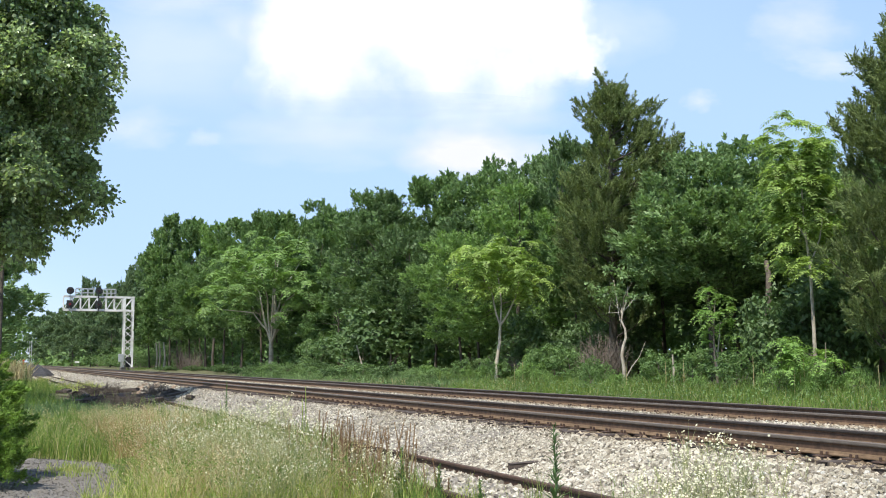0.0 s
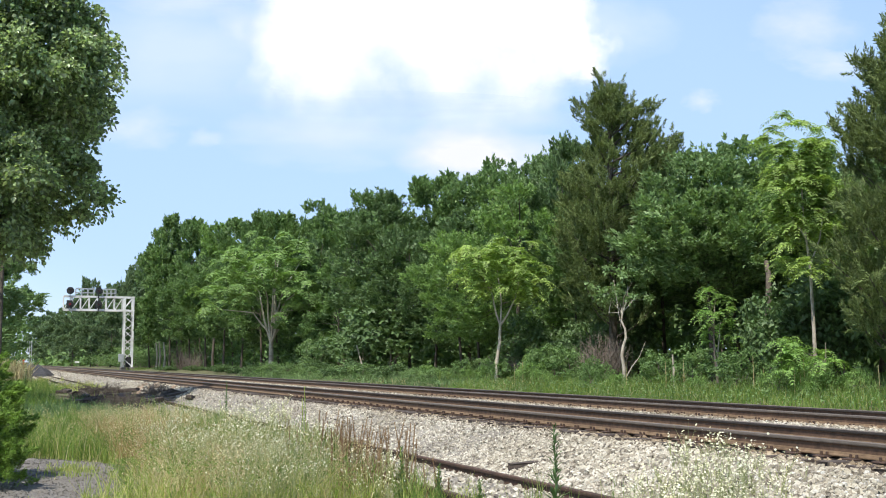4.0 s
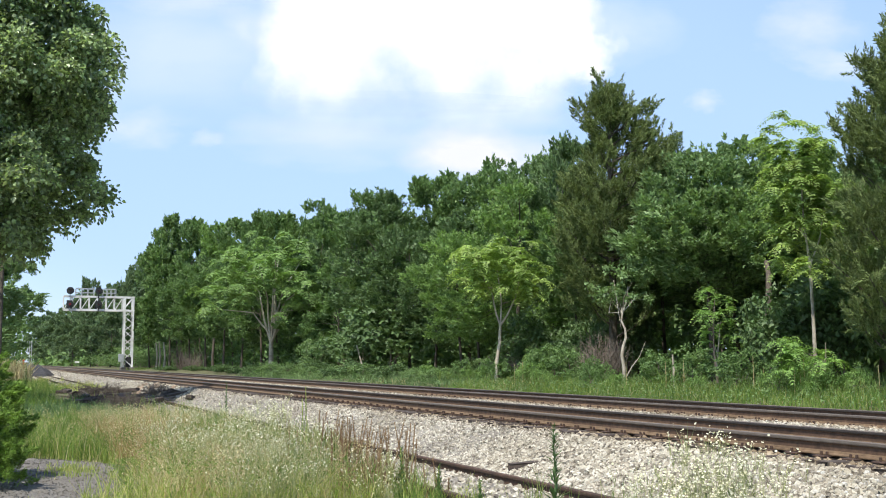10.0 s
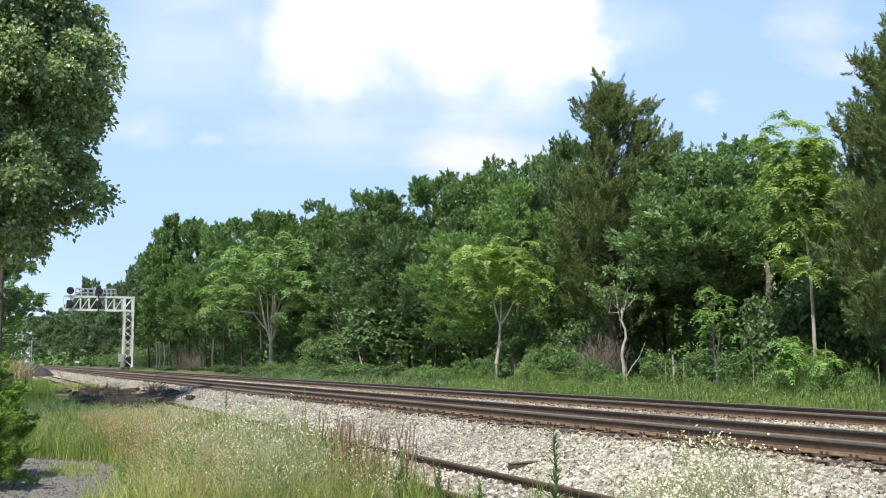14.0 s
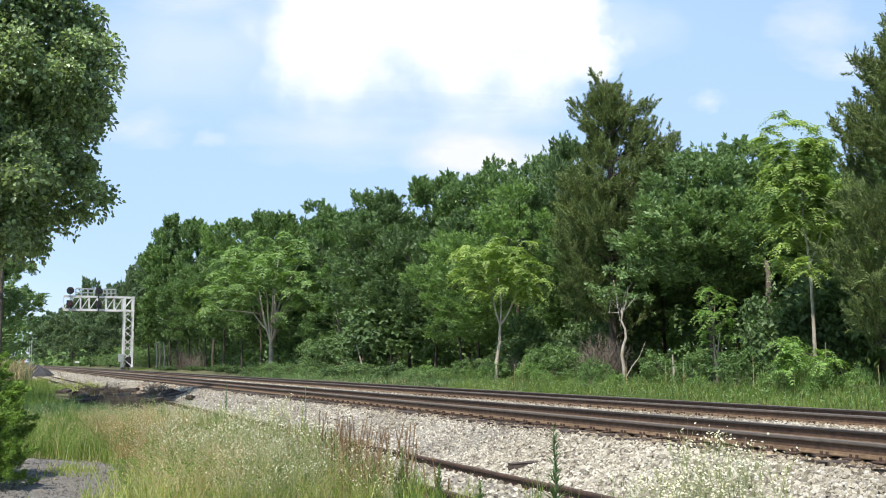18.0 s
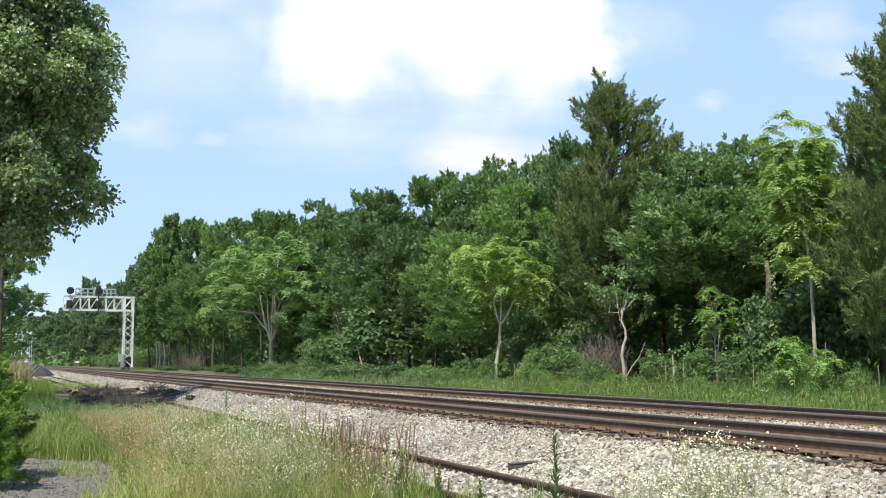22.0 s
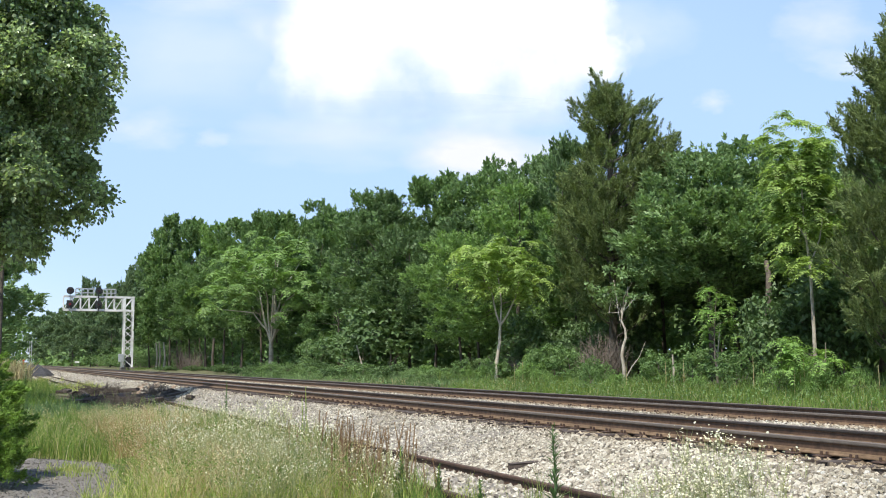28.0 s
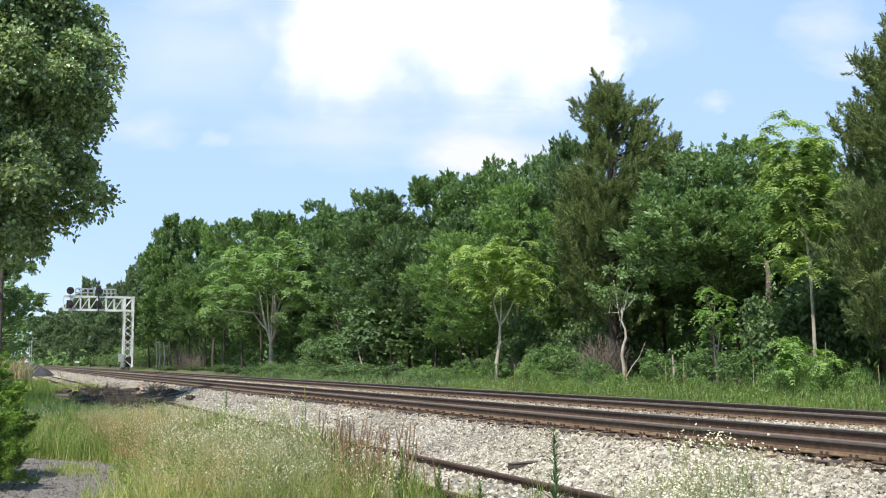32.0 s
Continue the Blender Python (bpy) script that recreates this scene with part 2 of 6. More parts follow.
def round_leaves(base, along, normal, length, width, fold=0.1, droop=0.0):
    """Verts and quads of one rounder leaf for each row, in two halves that meet at the midrib."""
    along = unit(along)
    side = unit(np.cross(along, normal))
    nn = np.cross(side, along)
    length, width = np.asarray(length).reshape(-1, 1), np.asarray(width).reshape(-1, 1)
    tip = base + along * length
    tip[:, 2:] -= droop * length
    lo, hi = base + along * length * 0.28 + nn * width * fold, base + along * length * 0.68 + nn * width * fold
    v = np.stack([base, lo + side * width * 0.48, hi + side * width * 0.38, tip, hi - side * width * 0.38, lo - side * width * 0.48], 1).reshape(-1, 3)
    k = np.arange(len(base))[:, None] * 6
    return v, np.concatenate([k + np.array([[0, 1, 2, 3]]), k + np.array([[0, 3, 4, 5]])], 0)


def sphere_dirs(rng, n):
    return unit(rng.normal(size=(n, 3)))


GROUND_X = [-3000, -60, -20, 3.6, 7.3, 8.1, 16.6, 18.2, 22, 30, 60, 3000]
GROUND_Z = [2.0, 1.0, 0.0, 0.0, -0.12, -0.1, 0.2, 0.72, 0.95, 1.3, 2.0, 3.0]


def ground_z(x):
    return np.interp(x, GROUND_X, GROUND_Z)


# ---- ground, ballast and tracks ----
def sheet(name, xs, ys, height, mat, label, rough=0.0, seed=1):
    rng = np.random.default_rng(seed)
    gx, gy = np.meshgrid(xs, ys)
    gz = height(gx, gy) + rng.normal(0, 1, gx.shape) * rough
    v = np.stack([gx, gy, gz], -1).reshape(-1, 3)
    w = len(xs)
    i = (np.arange(len(ys) - 1)[:, None] * w + np.arange(w - 1)[None, :]).ravel()
    ob = new(name, mesh_of(name, v, np.stack([i, i + 1, i + w + 1, i + w], 1), mat, True))
    return tagged(ob, label, "ground", kind="structure")


def steps(*spans):
    """Coordinates in runs of (start, stop, step), ending at the last stop."""
    out = [np.arange(a, b - 1e-6, s) for a, b, s in spans]
    return np.concatenate(out + [[spans[-1][1]]])


def lumpy(x, y):
    near = np.exp(-(np.abs(x) / 80) ** 2)
    return ground_z(x) + near * (0.04 * np.sin(0.9 * x + 0.4 * y) * np.sin(0.35 * y - 0.3 * x) + 0.05 * np.sin(0.13 * y + 0.4)) * ((x < 4) | (x > 17.5))


sheet("ground", steps((-3000, -100, 290), (-100, -12, 8), (-12, 30, 0.6), (30, 100, 7), (100, 3000, 290)),
      steps((-3000, -100, 290), (-100, -4, 8), (-4, 70, 0.6), (70, 220, 5), (220, 500, 20), (500, 4000, 350)),
      lumpy, SOIL, "grassy earth on both sides of the railway", 0.006)

BED_X = [4.3, 4.9, 6.9, 7.25, 8.35, 8.6, 11.2, 11.9, 12.9, 15.6, 16.0, 17.3]
BED_Z = [-0.10, 0.07, 0.10, 0.16, 0.555, 0.613, 0.65, 0.70, 0.695, 0.64, 0.62, 0.30]


def bed_z(x):
    return np.interp(x, BED_X, BED_Z)


sheet("ballast", steps((4.3, 17.3, 0.16)), steps((-12, 5, 0.8), (5, 32, 0.16), (32, 80, 0.5), (80, 420, 2.5)),
      lambda x, y: bed_z(x) + 0.018 * np.sin(5.1 * y + 2 * x) * np.sin(3.7 * x), BALLAST, "pale crushed-stone ballast bed under the railway tracks", 0.012, 3)

def drive_edge(y):
    """Middle and half width of the gravel patch at y."""
    cx = 0.3 + 0.2 * np.minimum(y - 18.6, 0)
    t = np.where(y > 18.6, (y - 18.6) / 4.2, (18.6 - y) / 9.0)
    return cx, 1.95 * np.sqrt(np.clip(1 - t * t, 0, 1))


def patch_edge(x, y):
    """How far inside the gravel patch a spot lies: 1 in its middle, 0 at its uneven edge."""
    cx, half = drive_edge(np.asarray(y))
    rag = 0.16 * np.sin(2.3 * x + 1.7 * y) + 0.1 * np.sin(5.7 * x - 3.1 * y) + 0.07 * np.sin(11 * x + 6.3 * y)
    return 1 - np.abs(x - cx) / (half + 0.05) + rag


def gravel_height(x, y):
    k = np.clip(patch_edge(x, y) / 0.25 + 0.5, 0, 1)
    return lumpy(x, y) - 0.07 + 0.1 * k * k * (3 - 2 * k)


sheet("gravel_patch", steps((-2.6, 2.8, 0.1)), steps((9.7, 23.2, 0.12)), gravel_height, GRAVEL, "worn grey gravel patch at the end of a drive", 0.006, 5)


# Stones: low boulders of many shapes, lying on the bed.
def stone_field(name, spots, zs, sizes, seed, label, plain=False, mat=None):
    rng = np.random.default_rng(seed)
    cube = np.array([(x, y, z) for x in (-1, 1) for y in (-1, 1) for z in (-1, 1)], float)
    quads = np.array([(0, 1, 3, 2), (4, 6, 7, 5), (0, 4, 5, 1), (2, 3, 7, 6), (0, 2, 6, 4), (1, 5, 7, 3)])
    if plain:
        cube = np.array([(1.2, 0, 0), (-1.2, 0, 0), (0, 1.2, 0), (0, -1.2, 0), (0.3, 0, 1.1), (-0.3, 0, -1.1)])
        quads = np.array([(0, 2, 4), (2, 1, 4), (1, 3, 4), (3, 0, 4), (2, 0, 5), (1, 2, 5), (3, 1, 5), (0, 3, 5)])
    n, k = len(spots), len(cube)
    v = cube[None] * rng.uniform(0.55, 1.1, (n, k, 3)) + rng.normal(0, 0.12, (n, k, 3)) * plain
    v = v * rng.uniform(0.6, 1.0, (n, 1, 3)) * np.asarray(sizes).reshape(n, 1, 1) * 0.5
    q = unit(rng.normal(size=(n, 4)))
    w, x, y, z = q.T
    r = np.stack([1 - 2 * (y * y + z * z), 2 * (x * y - z * w), 2 * (x * z + y * w), 2 * (x * y + z * w), 1 - 2 * (x * x + z * z), 2 * (y * z - x * w),
                  2 * (x * z - y * w), 2 * (y * z + x * w), 1 - 2 * (x * x + y * y)], 1).reshape(n, 3, 3)
    v = np.einsum("nij,nkj->nki", r, v) + np.concatenate([spots, np.asarray(zs).reshape(-1, 1)], 1)[:, None, :]
    f = (quads[None] + np.arange(n)[:, None, None] * k).reshape(-1, quads.shape[1])
    ob = new(name, mesh_of(name, v.reshape(-1, 3), f, mat or STONE))
    return tagged(ob, label, "gravel", kind="stuff")


def scatter(rng, n, x0, x1, y0, y1):
    return np.stack([rng.uniform(x0, x1, n), rng.uniform(y0, y1, n)], 1)


rng = np.random.default_rng(11)
spots = np.concatenate([scatter(rng, 14000, 6.75, 8.56, 6.5, 18), scatter(rng, 8000, 6.75, 8.56, 18, 34), scatter(rng, 4500, 6.7, 8.7, 34, 75), scatter(rng, 1800, 6.9, 8.7, 75, 165), scatter(rng, 1500, 8.56, 9.02, 6.5, 30),
                        scatter(rng, 3500, 4.6, 6.8, 9, 26), scatter(rng, 2600, 4.7, 6.9, 26, 70), scatter(rng, 900, 4.8, 6.9, 70, 150), scatter(rng, 4000, 11.2, 13.2, 10, 30), scatter(rng, 2500, 11.2, 13.2, 30, 70)])
grow = 1 + np.clip((spots[:, 1] - 22) / 60, 0, 1.8)
rise = bed_z(spots[:, 0]) + np.where((spots[:, 0] > 8.56) & (spots[:, 0] < 9.1), 0.018, 0.012)
sizes = rng.uniform(0.035, 0.085, len(spots)) * grow
close = spots[:, 1] < 17
stone_field("ballast_stones", spots[close], rise[close], sizes[close], 12, "loose angular pale grey and tan ballast stones")
stone_field("ballast_stones", spots[~close], rise[~close], sizes[~close], 13, "loose angular pale ballast stones farther along the line", True)


rng = np.random.default_rng(14)
spots = np.stack([rng.normal(0.75, 0.8, 1500), rng.uniform(13.5, 22.3, 1500)], 1)
stone_field("gravel_stones", spots, gravel_height(spots[:, 0], spots[:, 1]) + 0.004, rng.uniform(0.012, 0.04, 1500), 15, "loose small stones on the gravel patch", mat=GRAVEL)

# The stones nearest the camera, each on its own.
bed = bpy.data.objects["ballast"]
STONES = []
for i in range(8):
    r = random.Random(60 + i)
    bm = bmesh.new()
    bmesh.ops.create_icosphere(bm, subdivisions=1, radius=0.5)
    stretch = Vector((r.uniform(0.75, 1.2), r.uniform(0.6, 1.0), r.uniform(0.5, 0.85)))
    for v in bm.verts:
        v.co = Vector(a * b for a, b in zip(v.co, stretch)) * r.uniform(0.75, 1.2)
    me = bpy.data.meshes.new("stone")
    bm.to_mesh(me)
    bm.free()
    me.materials.append(SINGLE_STONE)
    STONES.append(me)
r = random.Random(77)
for i in range(290):
    x, y = r.uniform(6.9, 8.5), r.uniform(7.2, 11.0)
    at = pose(x, y, float(bed_z(x)) + 0.03, r.uniform(-20, 20), r.uniform(-20, 20), r.uniform(0, 360))
    child("stone", STONES[i % 8], bed, at=at @ Matrix.Scale(r.uniform(0.05, 0.095), 4))


def rail_profile(h=0.18):
    half = [(0.0, 0.0), (0.076, 0.0), (0.076, 0.011), (0.03, 0.026), (0.0095, 0.05), (0.0085, 0.115), (0.014, 0.132), (0.034, 0.140), (0.0365, 0.150), (0.0365, 0.172), (0.028, 0.18), (0.0, 0.181)]
    half = [(x, z * h / 0.18) for x, z in half]
    return half[1:] + [(-x, z) for x, z in reversed(half[1:-1])]


def rail_mesh(y0, y1, mats, gauge):
    """A rail without its running band. mats: foot, web, gauge face, field face; gauge: the side (-1 or 1) that the wheels touch."""
    bm = bmesh.new()
    prof = rail_profile()
    rings = [[bm.verts.new((x, y, z)) for x, z in prof] for y in np.linspace(y0, y1, 40)]
    for a, b in zip(rings, rings[1:]):
        for i in range(len(prof)):
            j = (i + 1) % len(prof)
            (xa, za), (xb, zb) = prof[i], prof[j]
            if za > 0.17 and zb > 0.17:
                continue
            f = bm.faces.new((a[i], b[i], b[j], a[j]))
            z = (za + zb) / 2
            f.material_index = 0 if z < 0.045 else 1 if z < 0.135 else (2 if (xa + xb) * gauge > 0 else 3)
    bmesh.ops.recalc_face_normals(bm, faces=bm.faces)
    me = bpy.data.meshes.new("rail")
    bm.to_mesh(me)
    bm.free()
    for m in mats:
        me.materials.append(m)
    return me


def band_bm(y0, y1):
    """The worn running band on a rail's head."""
    bm = bmesh.new()
    prof = [p for p in rail_profile() if p[1] > 0.17]
    rings = [[bm.verts.new((x, y, z)) for x, z in prof] for y in np.linspace(y0, y1, 40)]
    for a, b in zip(rings, rings[1:]):
        for i in range(len(prof) - 1):
            bm.faces.new((a[i], b[i], b[i + 1], a[i + 1]))
    bmesh.ops.recalc_face_normals(bm, faces=bm.faces)
    return bm


def tie_mesh(seed):
    rng = random.Random(seed)
    bm = box(bmesh.new(), (2.6, 0.23, 0.17), (0, 0, 0), bevel=0.014)
    for v in bm.verts:
        v.co += Vector((rng.uniform(-0.03, 0.03), rng.uniform(-0.008, 0.008), rng.uniform(-0.006, 0.006)))
    me = bpy.data.meshes.new("tie")
    bm.to_mesh(me)
    bm.free()
    me.materials.append(TIE)
    return me


def plate_mesh():
    bm = box(bmesh.new(), (0.36, 0.19, 0.018), (0, 0, 0), bevel=0.004)
    for sx in (-0.09, 0.09):
        for sy in (-0.05, 0.05):
            box(bm, (0.03, 0.03, 0.05), (sx, sy, 0.03), bevel=0.006)
    me = bpy.data.meshes.new("tie_plate")
    bm.to_mesh(me)
    bm.free()
    me.materials.append(DARK_RUST)
    return me


TIES = [tie_mesh(s) for s in range(5)]
PLATE = plate_mesh()


def track(label, near, far, head_z, y0, y1, ties_from, ties_to, web, head, plates=True):
    """A track: two rails, the ties near the camera each on its own, the rest joined."""
    t = tagged(new("railway_track"), label, "railway track", "tracks side by side", "structure")
    base = head_z - 0.181
    mid = (near + far) / 2
    for x in (near, far):
        r = child("rail", rail_mesh(y0, y1, web, 1 if x == near else -1), t, "rusty steel rail", pose(x, 0, base))
        part("running_band", band_bm(y0, y1), head, r, "worn band on the rail's head")
    rng = random.Random(int(near * 100))
    y, far_ties = ties_from, bmesh.new()
    while y < y1 - 1:
        dy, turn, dz = rng.uniform(-0.03, 0.03), rng.uniform(-1.2, 1.2), rng.uniform(-0.02, 0.0)
        if y < ties_to:
            child("tie", TIES[rng.randrange(5)], t, at=pose(mid + rng.uniform(-0.06, 0.06), y + dy, base - 0.105 + dz, 0, rng.uniform(-0.4, 0.4), turn))
            if plates and y < 36:
                for x in (near, far):
                    child("tie_plate", PLATE, t, at=pose(x, y + dy, base - 0.012))
        elif y < 160:
            box(far_ties, (2.6, 0.23, 0.17), (mid, y + dy, base - 0.105 + dz))
        y += 0.5
    rest = part("ties", far_ties, TIE, t)
    rest["kind"] = "stuff"
    return t


track("near main track of rusty steel rails on dark wooden ties", 9.14, 10.65, 0.868, -12, 420, 5.0, 60, (RUST, WEB, GAUGE, FIELD), HEAD)
track("far main track of rusty steel rails on dark wooden ties", 13.45, 14.96, 0.88, -12, 420, 9.0, 60, (RUST, WEB, GAUGE, FIELD), HEAD)
track("low disused siding half buried in ballast and weeds", 5.15, 6.66, 0.23, -12, 160, 7.0, 40, (DARK_RUST,) * 4, DARK_RUST, False)


# ---- cantilever signal ----
def signal_head(parent, x, z, y, lens):
    h = child("signal_head", None, parent, "round black signal head with a hooded lens", pose(x, y, z))
    bm = bmesh.new()
    rod(bm, (0, -0.05, 0), (0, 0.0, 0), 0.50, 28)
    part("target", bm, BLACK, h, "round black backing disc")
    bm = bmesh.new()
    rod(bm, (0, 0.0, 0), (0, 0.45, 0), 0.2, 14, 0.16)
    part("lamp_case", bm, BLACK, h)
    bm = bmesh.new()
    segs = 14
    for i in range(segs):
        a0, a1 = math.pi * (i / segs * 1.3 - 0.15), math.pi * ((i + 1) / segs * 1.3 - 0.15)
        q = [bm.verts.new((0.2 * math.cos(a), yy, 0.2 * math.sin(a))) for a, yy in ((a0, -0.05), (a1, -0.05), (a1, -0.4), (a0, -0.4))]
        bm.faces.new(q)
    bmesh.ops.solidify(bm, geom=bm.faces[:], thickness=0.012)
    part("hood", bm, BLACK, h)
    bm = bmesh.new()
    rod(bm, (0, -0.075, 0), (0, -0.052, 0), 0.17, 20)
    part("lens", bm, lens, h, "dim red lens" if lens is LENS_RED else "unlit dark lens")


def cantilever():
    s = tagged(new("cantilever_signal"), "white lattice mast with an arm carrying signals over both tracks", "railway signal")
    s.location = (17.95, 166.0, 1.08)
    x0, x1, half, top, low = -8.55, 0.85, 0.7, 9.7, 7.85
    back = -0.45
    legs = [(back, -half), (0.7, -half), (back, half), (0.7, half)]
    for x, y in legs:
        bm = bmesh.new()
        bar(bm, (x, y, 0.05), (x, y, top), 0.23)
        box(bm, (0.42, 0.42, 0.05), (x, y, 0.03))
        part("leg", bm, WHITE_STEEL, s)
    n = 8
    for y in (-half, half):
        for i in range(n):
            z0, z1 = low * i / n + 0.15, low * (i + 1) / n + 0.15
            a, b = (back, 0.7) if (i + (y > 0)) % 2 else (0.7, back)
            bm = bmesh.new()
            bar(bm, (a, y, z0), (b, y, z1), 0.11)
            part("brace", bm, WHITE_STEEL, s)
    for x in (back, 0.7):
        for i in range(n):
            z0, z1 = low * i / n + 0.15, low * (i + 1) / n + 0.15
            a, b = (-half, half) if i % 2 else (half, -half)
            bm = bmesh.new()
            bar(bm, (x, a, z0), (x, b, z1), 0.09)
            part("brace", bm, WHITE_STEEL, s)
    for y in (-half, half):
        for z in (low, top):
            bm = bmesh.new()
            bar(bm, (x0, y, z), (x1, y, z), 0.22)
            part("chord", bm, WHITE_STEEL, s)
        panels = 7
        for i in range(panels + 1):
            x = x0 + (-0.7 - x0) * i / panels
            bm = bmesh.new()
            bar(bm, (x, y, low), (x, y, top), 0.10)
            part("upright", bm, WHITE_STEEL, s)
            if i < panels and y < 0:
                xn = x0 + (-0.7 - x0) * (i + 1) / panels
                bm = bmesh.new()
                bar(bm, (x, y, low), (xn, y, top), 0.10)
                part("diagonal", bm, WHITE_STEEL, s)
        bm = bmesh.new()
        bar(bm, (-0.7, y, low), (0.7, y, top), 0.11)
        part("diagonal", bm, WHITE_STEEL, s)
    for i in range(12):
        x = x0 + (x1 - x0) * i / 11
        bm = bmesh.new()
        bar(bm, (x, -half, low + 0.05), (x, half, low + 0.05), 0.08)
        part("crossbar", bm, GALV, s)
    bm = box(bmesh.new(), (8.8, 0.8, 0.04), (-4.2, 0.0, low + 0.16))
    part("walkway", bm, GALV, s, "grated steel walkway")
    for a, b in ((-7.0, -4.6), (-3.4, -1.7)):
        for z in (0.55, 1.1):
            for y in (-half, half):
                bm = bmesh.new()
                bar(bm, (a, y, top + z), (b, y, top + z), 0.08)
                part("handrail", bm, GALV, s)
        for x in np.linspace(a, b, 4):
            for y in (-half, half):
                bm = bmesh.new()
                bar(bm, (x, y, top), (x, y, top + 1.1), 0.08)
                part("rail_post", bm, GALV, s)
    for x in (-7.75, -4.0):
        bm = bmesh.new()
        bar(bm, (x, -half - 0.15, low - 0.1), (x, -half - 0.15, top + 1.2), 0.12)
        part("signal_mast", bm, BLACK if x > -5 else GALV, s)
        signal_head(s, x, top + 0.75, -half - 0.35, LENS_OFF)
        signal_head(s, x, low + 0.75, -half - 0.35, LENS_RED if x < -5 else LENS_OFF)
        bm = box(bmesh.new(), (0.75, 0.35, 1.2), (x, 0.1, low + 0.75), bevel=0.04)
        part("relay_case", bm, BLACK, s)
    bm = box(bmesh.new(), (0.75, 0.5, 1.1), (-0.8, -1.2, 1.3), bevel=0.04)
    box(bm, (0.16, 0.16, 0.85), (-0.8, -1.2, 0.42))
    part("equipment_box", bm, GALV, s, "silver equipment box on a post")
    bm = box(bmesh.new(), (1.0, 0.7, 1.4), (0.35, -0.3, 0.75), bevel=0.03)
    part("equipment_box", bm, BLACK, s, "dark cabinet inside the mast's foot")
    for x, y in legs:
        bm = box(bmesh.new(), (0.7, 0.7, 0.5), (x, y, -0.22), bevel=0.03)
        part("footing", bm, GRAVEL, s, "concrete footing")


cantilever()


# ---- trees ----
def clump_leaves(rng, centres, radii, per, size, up=0.6, squash=0.88, slim=0.8, make=leaves, inner=0.5):
    """Leaf rows on the outside of round clumps, facing up and out."""
    n = len(centres)
    d = sphere_dirs(rng, n * per)
    d[:, 2] = np.where(rng.random(n * per) < 0.74, np.abs(d[:, 2]), d[:, 2])
    c = np.repeat(centres, per, 0)
    r = np.repeat(radii, per)[:, None]
    base = c + d * r * rng.uniform(inner, 1.06, (n * per, 1)) * np.array([1, 1, squash])
    normal = d * 0.7 + np.array([0, 0, up]) + rng.normal(0, 0.45, (n * per, 3))
    along = d + rng.normal(0, 0.7, (n * per, 3))
    along[:, 2] -= 0.25
    ln = size * rng.uniform(0.7, 1.35, n * per)
    return make(base, along, normal, ln, ln * slim, 0.15, 0.15)


def sprigs(rng, centres, axis, length, radius, per, size, slim=0.5, spread=0.75):
    """Leafy shoots: leaves crowded round each axis from its foot to a pointed end."""
    n = len(centres)
    k = np.repeat(np.arange(n), per)
    s = rng.random(n * per) ** 0.85
    d = sphere_dirs(rng, n * per)
    wide = radius[k] * np.clip(1.12 - s, 0.0, 1.0) ** 0.7 * (0.55 + 0.45 * np.clip(s / 0.2, 0, 1))
    base = centres[k] + axis[k] * (s * length[k])[:, None] + d * (wide * rng.uniform(0.5, 1.0, n * per))[:, None]
    along = axis[k] + d * spread * 0.5 + rng.normal(0, 0.4, (n * per, 3))
    normal = d + np.array([0, 0, 0.4]) + rng.normal(0, 0.22, (n * per, 3))
    ln = size * rng.uniform(0.65, 1.35, n * per)
    return slivers(base, along, normal, ln, ln * slim)


def crown_points(rng, n, radius, z0, z1, seed, shape="round", inner=0.4, lobes=1.0):
    """Clump centres inside an uneven crown."""
    out = []
    while len(out) < n:
        d = Vector(rng.normal(size=3)).normalized()
        if d.z < -0.75:
            continue
        k = 1 + lobes * 0.42 * noise.noise(d * 1.7 + Vector((seed * 7.3, 0, 0))) + lobes * 0.2 * noise.noise(d * 4 + Vector((0, seed * 3.1, 0)))
        q = (inner + (1 - inner) * rng.random() ** 0.55) * k
        h = (z1 - z0) / 2
        x, y, z = d.x * radius * q, d.y * radius * q, d.z * h * q
        if shape == "cone":
            t = min(max((z + h) / (2 * h), 0), 1)
            s = max(0.12, 1.25 * (1 - t) ** 0.62)
            x, y = x * s, y * s
        out.append((x, y, z0 + h + z))
    return np.array(out)


def limbs(rng, targets, height, girth, start=0.25, lean=0.25):
    """A trunk with limbs that reach towards the targets."""
    bend = rng.normal(0, lean, (4, 2))
    trunk, pts = [], []
    for i, t in enumerate(np.linspace(0, 1, 7)):
        off = bend[0] * t + bend[1] * math.sin(3 * t) * 0.5
        p = (off[0], off[1], height * t - 0.1)
        pts.append(np.array(p))
        flare = 1.35 if i == 0 else 1.0
        trunk.append((p, girth * flare * (1 - 0.82 * t)))
    paths = [trunk]
    for q in targets:
        t = np.clip(start + (1 - start) * (q[2] / height) * 0.62 + rng.normal(0, 0.04), start, 0.92)
        i = int(t * 6)
        a = pts[i] + (pts[min(i + 1, 6)] - pts[i]) * (t * 6 - i)
        m = (a + q) / 2 + np.array([0, 0, 0.12 * np.linalg.norm(q - a)]) + rng.normal(0, 0.12, 3)
        r = girth * (1 - 0.8 * t) * 0.5
        paths.append([(a, r), (m, r * 0.65), (q, r * 0.2)])
    return paths


def tree_parts(name, crown, bark, leaf, paths, parent, crown_label="", trunk_label=""):
    v, f = tubes(paths)
    child("trunk", mesh_of("trunk", v, f, bark, True), parent, trunk_label)
    v, f = crown
    child("crown", mesh_of("crown", v, f, leaf), parent, crown_label)


